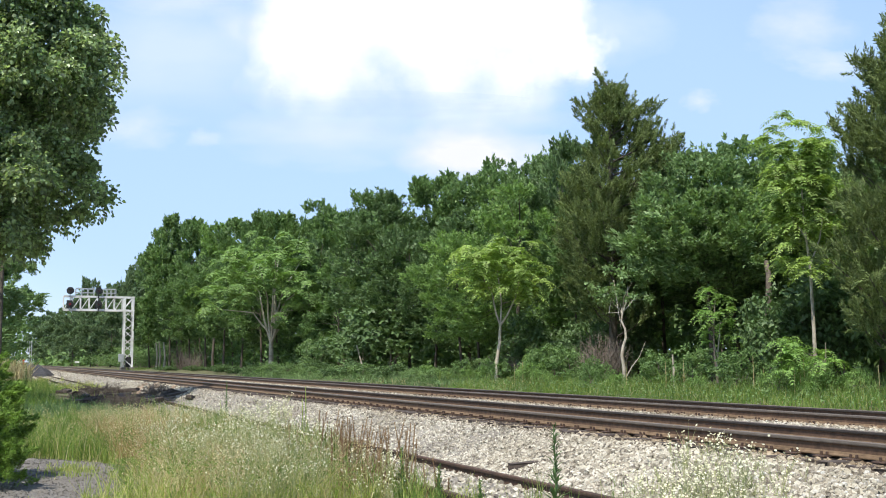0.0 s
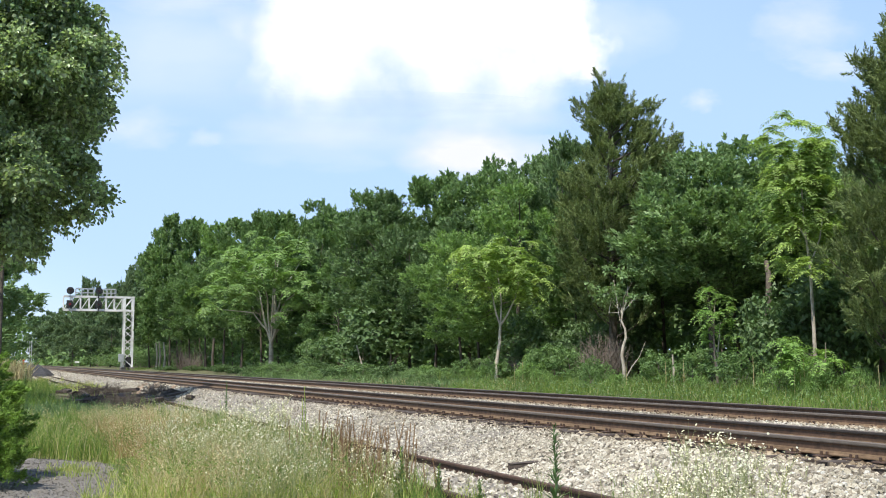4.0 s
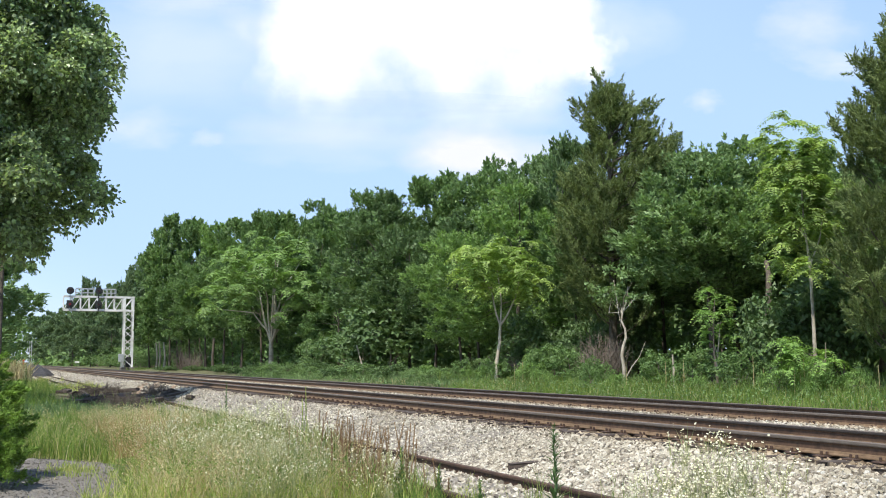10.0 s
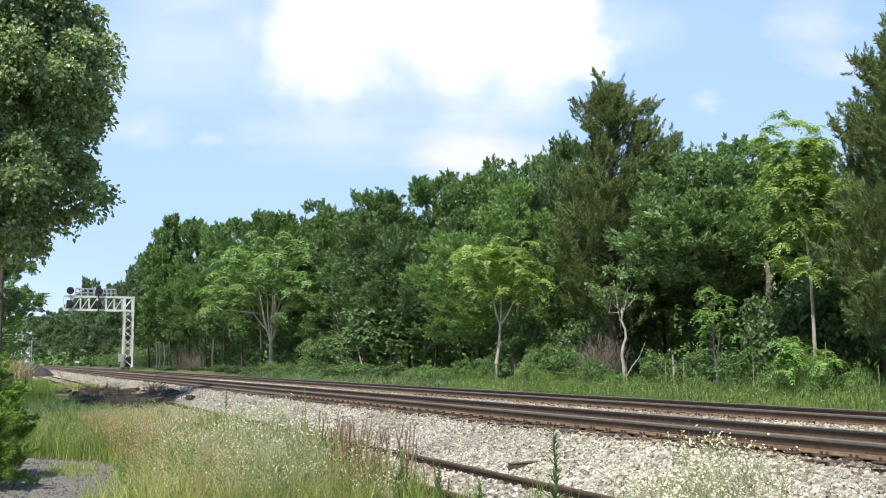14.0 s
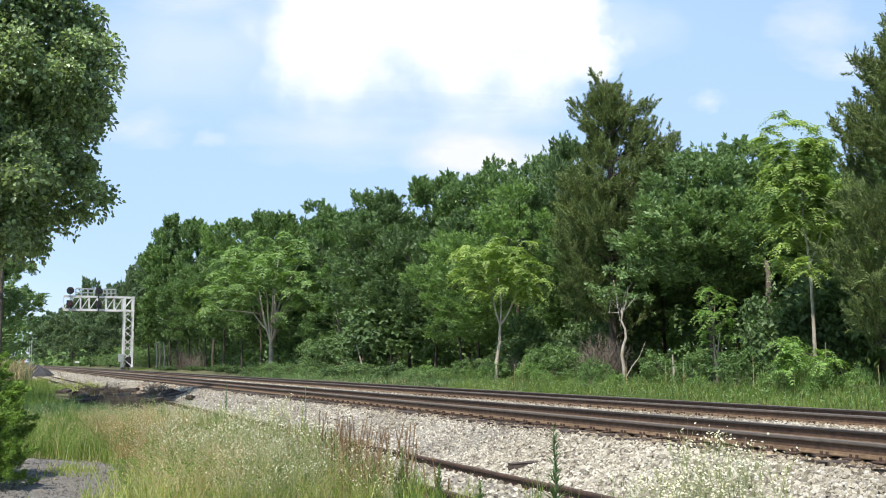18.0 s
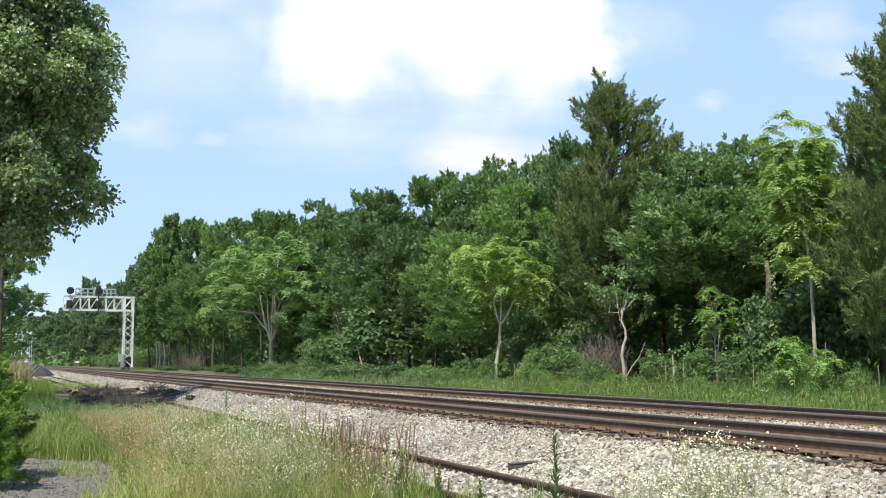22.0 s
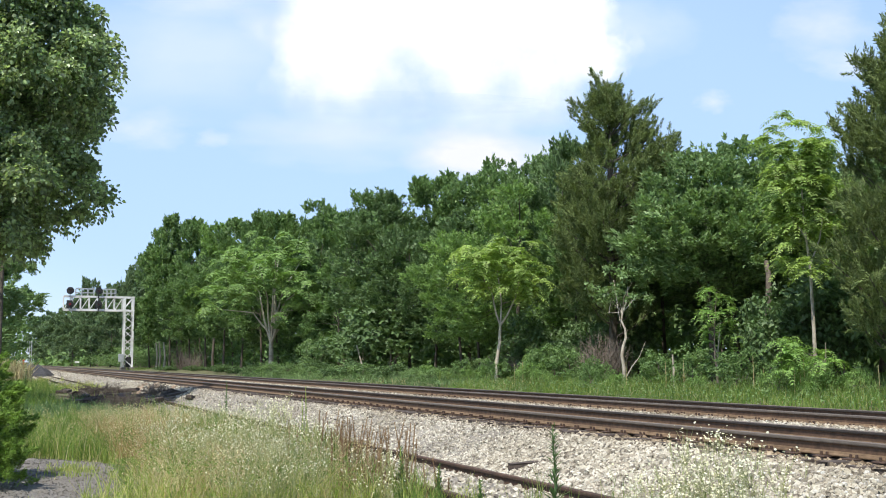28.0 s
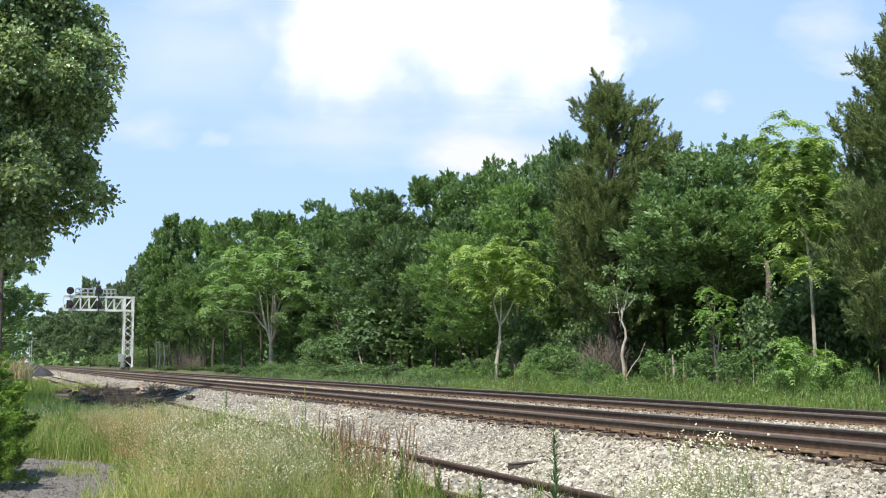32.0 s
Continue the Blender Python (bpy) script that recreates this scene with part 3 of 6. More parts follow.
def boughs_of(rng, centres, radii, each):
    """Clump centres on the upper outer side of round boughs."""
    n = len(centres)
    d = sphere_dirs(rng, n * each)
    d[:, 2] = np.where(rng.random(n * each) < 0.7, np.abs(d[:, 2]), d[:, 2])
    out = centres.copy()
    out[:, 2] -= out[:, 2].mean()
    d = unit(d + 0.7 * np.repeat(unit(out), each, 0))
    return np.repeat(centres, each, 0) + d * np.repeat(radii, each)[:, None] * rng.uniform(0.75, 1.0, (n * each, 1)) * np.array([1, 1, 0.72])


def broad_tree(name, seed, boughs, per, size, leaf, bark=None, z0=0.7, spread=1.0, inner=0.62, each=16, upright=0.4, leaders=0):
    """A broadleaved tree of 12 m with a crown of 3 m radius, leafy boughs with dark gaps between them."""
    rng = np.random.default_rng(seed)
    t = new(name)
    boughs = int(boughs * 0.62)
    b = crown_points(rng, boughs, 2.5 * spread, z0 + 0.6, 10.9, seed, inner=inner, lobes=0.65)
    r = rng.uniform(0.65, 1.2, boughs)
    c = boughs_of(rng, b, r, each)
    out = c - np.repeat(b, each, 0)
    out = unit(out) + 0.5 * unit(c - np.array([0, 0, (z0 + 11.3) / 2]))
    axis = unit(unit(out) * 0.8 + np.array([0, 0, upright]) + rng.normal(0, 0.3, c.shape))
    paths = limbs(rng, b[rng.permutation(boughs)[:16]], 10.5, 0.11)
    crown = sprigs(rng, c - axis * 0.3, axis, rng.uniform(0.4, 0.85, len(c)), rng.uniform(0.19, 0.38, len(c)), int(per * 0.62), size, 0.66)
    if leaders:
        k = np.argsort(-c[:, 2] + rng.normal(0, 1.2, len(c)))[:leaders]
        up = unit(np.array([0, 0, 1.0]) + rng.normal(0, 0.16, (leaders, 3)))
        crown = merge(crown, sprigs(rng, c[k], up, rng.uniform(0.5, 1.05, leaders), rng.uniform(0.12, 0.2, leaders), 40, size, 0.55))
    tree_parts(name, crown, bark or BARK, leaf, paths, t)
    return t


def umbrella_tree(name, seed, height, radius, tufts, per, leaf, bark):
    """A forked pale trunk under a hollow umbrella of drooping compound leaves."""
    rng = np.random.default_rng(seed)
    t = new(name)
    c = []
    while len(c) < tufts:
        a, q = rng.uniform(0, 2 * math.pi), radius * rng.random() ** 0.5
        k = 1 + 0.3 * noise.noise(Vector((math.cos(a) * 1.6, math.sin(a) * 1.6, seed)))
        roof = height * (0.97 - 0.42 * (q / radius) ** 2.2)
        floor = height * (0.62 - 0.3 * (q / radius) ** 1.3)
        z = roof - (roof - floor) * rng.random() ** 1.6
        c.append((math.cos(a) * q * k, math.sin(a) * q * k, z))
    c = np.array(c)
    fork = [(0.1, 0, 2.3), (-0.1, 0.1, 2.9)]
    paths = [stem([(0, 0, -0.1), (0.06, 0, 1.0), fork[0]], 0.2, 0.15)]
    for i in range(13):
        e = c[rng.integers(tufts)]
        f = np.array(fork[i % 2])
        m = f + (e - f) * 0.45 + np.array([0, 0, 0.9]) - np.array([e[0], e[1], 0]) * 0.12
        paths.append(stem([fork[i % 2], tuple(f + (m - f) * 0.5 + rng.normal(0, 0.1, 3)), tuple(m), tuple(e)], 0.1, 0.025))
    paths.append(stem([fork[0], fork[1]], 0.13, 0.1))
    k = np.repeat(np.arange(tufts), per)
    out = sphere_dirs(rng, tufts * per)
    out[:, 2] = np.abs(out[:, 2]) * 0.6 + 0.1
    tree_parts(name, frond_rows(rng, c[k], out, rng.uniform(0.7, 1.25, tufts * per), 6, 0.27), bark, leaf, paths, t)
    return t


def stem(points, r0, r1):
    n = len(points)
    return [(p, r0 + (r1 - r0) * i / (n - 1)) for i, p in enumerate(points)]


def conifer_bush(name, seed, clumps, per, radius, top, leaf):
    """A bushy conifer: feathery sprays that point up and out round a ragged cone."""
    rng = np.random.default_rng(seed)
    t = new(name)
    c = crown_points(rng, clumps, radius, 0.05 * top, 0.95 * top, seed, "cone", 0.35)
    tz = rng.uniform(0.75, 1.0, 34) * top
    tr = 0.2 * radius + 0.8 * (top - tz)
    tips = np.stack([rng.normal(0, 0.55, 34) * tr, rng.normal(0, 0.55, 34) * tr, tz], 1)
    c = np.concatenate([c, tips])
    n = len(c)
    out = c.copy()
    out[:, 2] = 0
    out = unit(out) * 0.8 + np.array([0, 0, 0.5]) + rng.normal(0, 0.35, (n, 3))
    out = unit(out)
    ln = rng.uniform(0.4, 1.0, n)
    k = np.repeat(np.arange(n), per)
    s = rng.random(n * per) ** 0.8
    width = 0.26 * (1.1 - s)
    base = c[k] + out[k] * (s * ln[k])[:, None] + sphere_dirs(rng, n * per) * width[:, None]
    along = out[k] + rng.normal(0, 0.55, (n * per, 3))
    size = rng.uniform(0.09, 0.2, n * per)
    crown = slivers(base, along, sphere_dirs(rng, n * per) + np.array([0, 0, 0.5]), size, size * 0.3)
    tree_parts(name, crown, BARK, leaf, limbs(rng, c[rng.permutation(n)[:22]], 0.9 * top, 0.05, 0.1, 0.12), t)
    return t


def cedar_tree(name, seed, across, reach, boughs, tips, per, crown_z0, girth=0.2):
    """A red cedar: ragged boughs that curve up from a straight trunk. across: the bearing of the side to which reach's second
    column belongs; reach: rows of (height, reach on the other side, reach on that side); tips: the leading shoots (across, depth, height)."""
    rng = np.random.default_rng(seed)
    t = new(name)
    zs, lo, hi = (np.array(col) for col in zip(*reach))
    ax = np.array([math.cos(radians(across)), math.sin(radians(across)), 0.0])
    ay = np.array([-ax[1], ax[0], 0.0])
    ends = []
    for i in range(boughs):
        z = crown_z0 + (zs[-1] - 0.3 - crown_z0) * rng.random() ** 0.85
        a = rng.uniform(0, 2 * math.pi)
        near, far = np.interp(z, zs, lo), np.interp(z, zs, hi)
        r = (near + (far - near) * (0.5 + 0.5 * math.cos(a))) * (0.45 + 0.55 * rng.random() ** 0.5)
        ends.append(ax * math.cos(a) * r + ay * math.sin(a) * r + np.array([0, 0, z]))
    ends += [ax * u + ay * v + np.array([0, 0, z]) for u, v, z in tips]
    paths = [stem([(0, 0, -0.1), (0.05, 0.05, zs[-1] * 0.35), (-0.05, 0, zs[-1] * 0.7), (0, 0, zs[-1] - 0.5)], girth, 0.03)]
    at, axis, ln, wide = [], [], [], []
    for e in ends:
        r = math.hypot(e[0], e[1])
        foot = np.array([e[0] * 0.04, e[1] * 0.04, max(0.5, e[2] - 0.55 * r - 0.25)])
        bow = (foot + e) / 2 + np.array([0, 0, -0.12 * r])
        if rng.random() < 0.4 or e is ends[-1]:
            paths.append(stem([tuple(foot), tuple(bow), tuple(e)], 0.03 + 0.008 * r, 0.008))
        m = int(6 + 5.5 * r)
        s = 0.2 + 0.8 * np.sqrt(rng.random(m))
        s[0] = 0.97
        for k in s:
            p = foot * (1 - k) ** 2 + bow * 2 * k * (1 - k) + e * k * k
            d = (e - bow) / (np.linalg.norm(e - bow) + 1e-6)
            at.append(p + rng.normal(0, 0.2 * (1.15 - k) + 0.05, 3))
            axis.append(d * 0.75 + np.array([0, 0, 0.45]) + rng.normal(0, 0.42, 3))
            ln.append(rng.uniform(0.28, 0.62))
            wide.append(rng.uniform(0.1, 0.2) * (1.25 - 0.5 * k))
    crown = sprigs(rng, np.array(at), unit(np.array(axis)), np.array(ln), np.array(wide), per, 0.105, 0.3, 0.5)
    tree_parts(name, crown, BARK, LEAF_CEDAR, paths, t)
    return t


def frond_rows(rng, at, out, length, pairs=7, leaf=0.16):
    """Compound leaves: pairs of leaflets along drooping stalks."""
    n = len(at)
    out = unit(out)
    side = unit(np.cross(out, np.array([0, 0, 1.0])))
    base, along, normal, ln = [], [], [], []
    for i in range(pairs):
        s = (i + 0.6) / pairs
        p = at + out * (length * s)[:, None]
        p[:, 2] -= length * 0.8 * s * s
        for sg in (-1, 1):
            base.append(p)
            along.append(side * sg + out * 0.6 + np.array([0, 0, -0.3 - 0.6 * s]) + rng.normal(0, 0.15, (n, 3)))
            normal.append(np.array([0, 0, 1.0]) + out * (0.3 + 1.2 * s) + rng.normal(0, 0.3, (n, 3)))
            ln.append(leaf * (1.15 - 0.45 * s) * rng.uniform(0.8, 1.2, n) * length / 0.8)
    ln = np.concatenate(ln)
    return leaves(np.concatenate(base), np.concatenate(along), np.concatenate(normal), ln, ln * 0.44, 0.1, 0.1, 0.35)


def merge(*sets):
    v, f, k = [], [], 0
    for a, b in sets:
        v.append(a)
        f.append(b + k)
        k += len(a)
    return np.concatenate(v), np.concatenate(f)


def frond_tree(name, seed, height, tufts, bark, leaf, crown_r, crown_z0, paths=None, length=0.8, girth=0.09, per=9, lleaf=0.2, pairs=7):
    """A tree of tufts of long compound leaves."""
    rng = np.random.default_rng(seed)
    t = new(name)
    c = crown_points(rng, tufts, crown_r, crown_z0, height, seed, inner=0.3)
    k = np.repeat(np.arange(tufts), per)
    out = sphere_dirs(rng, tufts * per)
    out[:, 2] = np.abs(out[:, 2]) * 0.9 + 0.15
    crown = frond_rows(rng, c[k], out, length * rng.uniform(0.7, 1.2, tufts * per), pairs, lleaf)
    tree_parts(name, crown, bark, leaf, paths or limbs(rng, c[::2][:14], height * 0.92, girth, 0.4, 0.35), t)
    return t


def put(proto, x, y, top, radius, turn, base_h=12.0, base_r=3.0, label="", category="tree", group=""):
    z = float(ground_z(x))
    t = copy_thing(proto, pose(x, y, z, 0, 0, turn))
    k = radius / base_r
    t.scale = (k, k, (top - z) / base_h)
    tagged(t, label, category, group)
    return t


PROTO = {
    "broad": [broad_tree("broadleaf_tree", s, 66, 62, 0.185, LEAF_BROAD) for s in (4, 5, 6, 7)],
    "light": [broad_tree("light_green_tree", s, 60, 62, 0.18, LEAF_LIGHT) for s in (8, 9)],
    "left": [broad_tree("tall_tree", s, 68, 60, 0.21, LEAF_BROAD, z0=2.4) for s in (10, 16)],
    "far": [broad_tree("distant_tree", s, 64, 44, 0.27, LEAF_FAR_HAZE, z0=-0.2) for s in (11, 12)],
    "near_oak": [broad_tree("oak_tree", s, 112, 84, 0.15, LEAF_OAK, z0=2.9, upright=0.7, leaders=50) for s in (17, 18)],
    "near_light": [broad_tree("light_green_tree", 19, 64, 84, 0.14, LEAF_LIGHT)],
    "broad_far": [broad_tree("broadleaf_tree", s, 66, 62, 0.2, LEAF_BROAD, z0=2.2) for s in (20, 24)],
    # the wood's inner shade is put into these trees' leaf colour
    "deep": [broad_tree("shaded_tree", s, 50, 46, 0.22, LEAF_DARK_AND_SHADE, z0=1.0) for s in (14, 15)],
    "dark": [broad_tree("dark_oak_tree", s, 72, 62, 0.17, LEAF_DARK_AND_SHADE, z0=0.5) for s in (25, 26)],
    "ash": [umbrella_tree("ash_tree", 13, 12.0, 5.1, 150, 7, LEAF_LIGHT, BARK_PALE)],
}
WORDS = {
    "broad": "mid-green broadleaved tree in the wood",
    "light": "light green leafy tree at the wood's edge",
    "left": "tall mid-green tree rising above the wood",
    "far": "green tree far down the railway, haze tinted into its leaves",
    "near_oak": "dark green broadleaved tree at the wood's edge",
    "near_light": "light green leafy tree at the wood's edge",
    "broad_far": "mid-green broadleaved tree in the wood",
    "deep": "tree deep in the wood, its shade put into the dark leaf colour",
    "dark": "dense dark-leaved oak at the wood's edge",
    "ash": "spreading light green tree with a pale forked trunk",
}
WOOD = [
    ("near_oak", 25.0, 36.2, 9.8, 3.3), ("near_oak", 27.0, 42.6, 10.7, 2.5), ("near_oak", 26.0, 43.2, 9.4, 2.0), ("broad", 29.0, 39.4, 10.8, 2.7),
    ("broad", 29.0, 35.6, 10.4, 2.7), ("near_oak", 28.0, 30.9, 9.2, 2.6), ("broad", 26.0, 26.8, 9.2, 2.7), ("near_light", 24.0, 51.9, 11.3, 3.3),
    ("near_light", 23.0, 55.7, 9.2, 2.5), ("near_oak", 29.0, 56.8, 13.5, 3.1), ("broad", 32.0, 66.2, 15.1, 3.2), ("broad", 33.0, 73.7, 15.3, 3.5),
    ("broad", 30.0, 77.9, 15.6, 3.4), ("broad", 31.0, 74.0, 14.5, 3.1), ("dark", 26.0, 76.3, 13.5, 3.9), ("dark", 25.0, 69.4, 10.5, 2.8),
    ("broad_far", 31.0, 102.2, 17.1, 3.8), ("broad_far", 28.0, 88.4, 13.6, 3.1), ("broad_far", 30.0, 110.3, 17.2, 4.1), ("broad_far", 28.0, 111.3, 16.5, 3.5),
    ("ash", 22.0, 95.1, 12.4, 5.9), ("left", 29.0, 128.2, 18.7, 3.7), ("left", 27.0, 130.8, 17.9, 3.7), ("light", 26.0, 139.2, 18.2, 3.9),
    ("left", 25.0, 151.4, 19.5, 3.9), ("left", 24.0, 156.7, 21.0, 4.6), ("left", 22.0, 153.0, 14.4, 3.7), ("left", 26.0, 190.2, 23.4, 3.6),
    ("broad_far", 21.5, 168.8, 11.6, 3.4), ("far", 24.0, 230.1, 19.7, 4.0), ("far", 25.0, 211.7, 19.1, 3.2), ("far", 23.0, 260.3, 19.8, 4.5),
    ("far", 24.0, 311.2, 22.9, 4.6), ("far", 22.0, 338.0, 17.1, 5.0), ("far", 21.0, 398.4, 16.9, 5.8), ("far", 20.0, 478.9, 23.3, 5.8),
    ("far", 21.0, 220.7, 12.4, 3.3), ("far", 20.5, 258.3, 11.7, 3.8), ("broad", 24.0, 81.9, 8.9, 2.4), ("broad_far", 24.0, 91.7, 8.8, 2.7),
    ("dark", 24.0, 69.3, 7.6, 2.3), ("dark", 25.0, 64.9, 8.6, 2.3), ("broad", 26.0, 48.9, 9.3, 2.1), ("broad", 26.0, 60.4, 8.6, 2.4),
    ("broad_far", 23.2, 104.0, 10.5, 3.1), ("broad_far", 22.9, 112.0, 11.5, 3.2), ("broad_far", 22.7, 120.0, 12.0, 3.3), ("broad_far", 22.5, 129.0, 12.5, 3.4), ("broad_far", 22.4, 139.0, 13.0, 3.5),
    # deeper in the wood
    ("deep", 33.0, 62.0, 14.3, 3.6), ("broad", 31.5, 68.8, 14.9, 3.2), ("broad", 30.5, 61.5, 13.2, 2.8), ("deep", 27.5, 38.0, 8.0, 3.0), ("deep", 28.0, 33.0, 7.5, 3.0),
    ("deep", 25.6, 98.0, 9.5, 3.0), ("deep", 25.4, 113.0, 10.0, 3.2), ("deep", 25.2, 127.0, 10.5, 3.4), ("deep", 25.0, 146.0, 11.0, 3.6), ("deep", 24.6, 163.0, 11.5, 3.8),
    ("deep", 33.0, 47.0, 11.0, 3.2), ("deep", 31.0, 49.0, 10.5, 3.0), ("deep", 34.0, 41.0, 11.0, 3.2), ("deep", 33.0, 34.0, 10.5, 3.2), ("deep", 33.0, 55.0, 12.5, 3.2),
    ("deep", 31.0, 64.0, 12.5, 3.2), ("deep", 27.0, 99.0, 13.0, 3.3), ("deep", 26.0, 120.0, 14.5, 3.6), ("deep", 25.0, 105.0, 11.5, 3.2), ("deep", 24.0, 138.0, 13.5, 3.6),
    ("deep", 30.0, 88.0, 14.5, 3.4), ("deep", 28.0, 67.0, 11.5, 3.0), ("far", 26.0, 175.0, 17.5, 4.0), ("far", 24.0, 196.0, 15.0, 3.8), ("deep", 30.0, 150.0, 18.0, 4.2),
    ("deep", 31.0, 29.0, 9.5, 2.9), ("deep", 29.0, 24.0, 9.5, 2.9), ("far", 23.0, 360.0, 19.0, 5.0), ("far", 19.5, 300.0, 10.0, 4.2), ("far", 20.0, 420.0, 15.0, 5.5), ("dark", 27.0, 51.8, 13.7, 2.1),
]
used = {}
turns = random.Random(3)
for kind, x, y, top, radius in WOOD:
    used[kind] = used.get(kind, -1) + 1
    protos = PROTO[kind]
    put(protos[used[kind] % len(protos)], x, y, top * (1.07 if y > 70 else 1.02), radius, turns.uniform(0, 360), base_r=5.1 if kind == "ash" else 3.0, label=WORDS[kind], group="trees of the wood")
for protos in PROTO.values():
    for p in protos:
        for o in (*p.children, p):
            bpy.data.objects.remove(o)

cedar = cedar_tree("cedar_tree", 21, -21.5, [(1.8, 1.2, 0.8), (3.0, 1.9, 1.6), (4.5, 2.2, 2.0), (7.0, 2.3, 2.6), (8.2, 1.9, 2.9), (8.9, 0.9, 2.9), (9.7, 0.4, 2.5),
                                                (10.3, 0.75, 1.5), (11.0, 0.8, 1.0), (11.5, 0.3, 0.6), (12.1, 0.1, 0.15)], 200,
                   [(-0.3, 0.0, 12.35), (-0.28, 0.1, 11.9), (0.55, 0.2, 12.0), (0.5, 0.1, 11.6), (-1.25, 0.0, 10.95), (-1.1, 0.2, 11.3), (-0.95, -0.2, 10.4), (1.85, 0.0, 11.2), (1.7, 0.0, 10.9), (1.3, 0.2, 11.0),
                    (2.8, 0.1, 9.6), (2.5, -0.4, 9.4), (2.9, 0.2, 9.2), (1.0, 0.3, 11.4), (-0.5, -0.5, 11.3), (0.4, -0.6, 11.4), (-0.7, 0.0, 11.2),
                    (2.2, 0.3, 10.0), (1.9, -0.4, 10.2), (2.4, -0.2, 9.0), (2.6, 0.3, 8.6), (1.6, 0.5, 10.5), (2.0, 0.0, 9.5), (2.7, -0.2, 9.8), (2.2, -0.6, 8.8), (2.5, 0.5, 9.3)], 66, 2.8)
cedar.location = (23.2, 40.5, 0.95)
tagged(cedar, "tall ragged olive-green cedar at the wood's edge", "tree", "trees of the wood")
cedar_b = cedar_tree("cedar_tree", 22, -21.5, [(1.2, 1.0, 1.0), (2.0, 1.8, 1.8), (3.5, 2.3, 2.4), (5.5, 2.1, 2.5), (6.4, 1.8, 2.3), (7.0, 1.25, 2.0), (7.6, 1.1, 1.7), (8.3, 0.9, 1.4), (8.8, 0.35, 1.0), (9.8, 0.1, 0.2)], 160,
                     [(-0.5, 0.0, 9.05), (-1.15, 0.0, 8.45), (-0.95, -0.2, 8.6), (-1.35, 0.1, 7.5), (-1.5, 0.0, 7.05), (-1.85, -0.3, 6.7), (0.1, 0.0, 9.9), (0.6, -0.2, 9.4), (-0.2, -0.4, 9.4)], 60, 1.6)
cedar_b.location = (21.9, 23.0, 0.93)
tagged(cedar_b, "dense dark olive cedar beside the grass verge", "tree", "trees of the wood")


ailanthus = frond_tree("ailanthus_tree", 31, 6.2, 120, BARK_PALE, LEAF_BRIGHT, 2.15, 3.1,
                       [stem([(-0.2, -0.1, -0.1), (-0.14, 0, 0.9), (0.0, 0, 1.7), (0.04, 0, 2.45)], 0.085, 0.06),
                        stem([(0.04, 0, 2.45), (-0.12, 0.1, 3.0), (-0.2, 0.3, 3.8), (-0.6, 0.5, 4.6)], 0.045, 0.02),
                        stem([(0.04, 0, 2.45), (0.25, -0.2, 2.85), (0.55, -0.4, 3.6), (0.75, -0.5, 4.6)], 0.05, 0.02),
                        stem([(0.04, 0, 2.45), (0.1, 0.0, 3.4), (0.0, 0.2, 4.8)], 0.04, 0.02)], 0.75, per=7, lleaf=0.2, pairs=8)
ailanthus.location = (20.0, 44.4, 0.85)
tagged(ailanthus, "small bright yellow-green ailanthus with a slim pale trunk", "tree")
ailanthus_b = frond_tree("ailanthus_tree", 33, 8.35, 110, BARK_PALE, LEAF_BRIGHT, 1.2, 2.5,
                         [stem([(-0.1, -0.5, -0.1), (-0.08, -0.5, 1.2), (-0.1, -0.48, 2.4), (-0.08, -0.4, 3.6), (-0.02, -0.1, 5.0), (0.0, 0.0, 7.2)], 0.07, 0.02),
                          stem([(-0.08, -0.4, 3.6), (0.3, -0.4, 4.4), (0.5, -0.4, 5.4)], 0.03, 0.012), stem([(-0.05, -0.25, 4.4), (-0.3, 0.2, 5.2), (-0.5, 0.4, 6.0)], 0.03, 0.012)], 0.68, 0.07, 10, 0.17, 9)
ailanthus_b.location = (22.06, 27.4, 0.93)
tagged(ailanthus_b, "tall slender yellow-green ailanthus between cedar and oak", "tree")
sapling = frond_tree("ailanthus_sapling", 35, 1.7, 20, TWIG, LEAF_YOUNG, 0.8, 0.4, None, 0.6, 0.03, 8, 0.16, 9)
sapling.location = (19.65, 24.5, 0.82)
tagged(sapling, "low bright green ailanthus sapling in the verge grass", "shrub")
thin = frond_tree("ailanthus_sapling", 36, 3.4, 22, TWIG, LEAF_YOUNG, 0.7, 0.9, None, 0.5, 0.04, 8, 0.15, 8)
thin.location = (20.8, 29.9, 0.88)
tagged(thin, "thin upright light green sapling before the wood", "shrub")


# ---- shrubs along the wood ----
def shrub(name, seed, clumps, per, size, leaf, radius=1.5, height=2.6):
    rng = np.random.default_rng(seed)
    s = new(name)
    c = crown_points(rng, clumps, radius, 0.0, height, seed, inner=0.35)
    c[:, 2] = np.maximum(c[:, 2], 0.1)
    r = rng.uniform(0.22, 0.5, clumps)
    v, f = tubes(limbs(rng, c[:12], height * 0.8, 0.05, 0.05, 0.2), 5)
    child("stalk", mesh_of("stalk", v, f, TWIG, True), s)
    v, f = clump_leaves(rng, c, r, per, size, make=slivers)
    child("foliage", mesh_of("foliage", v, f, leaf), s)
    return s


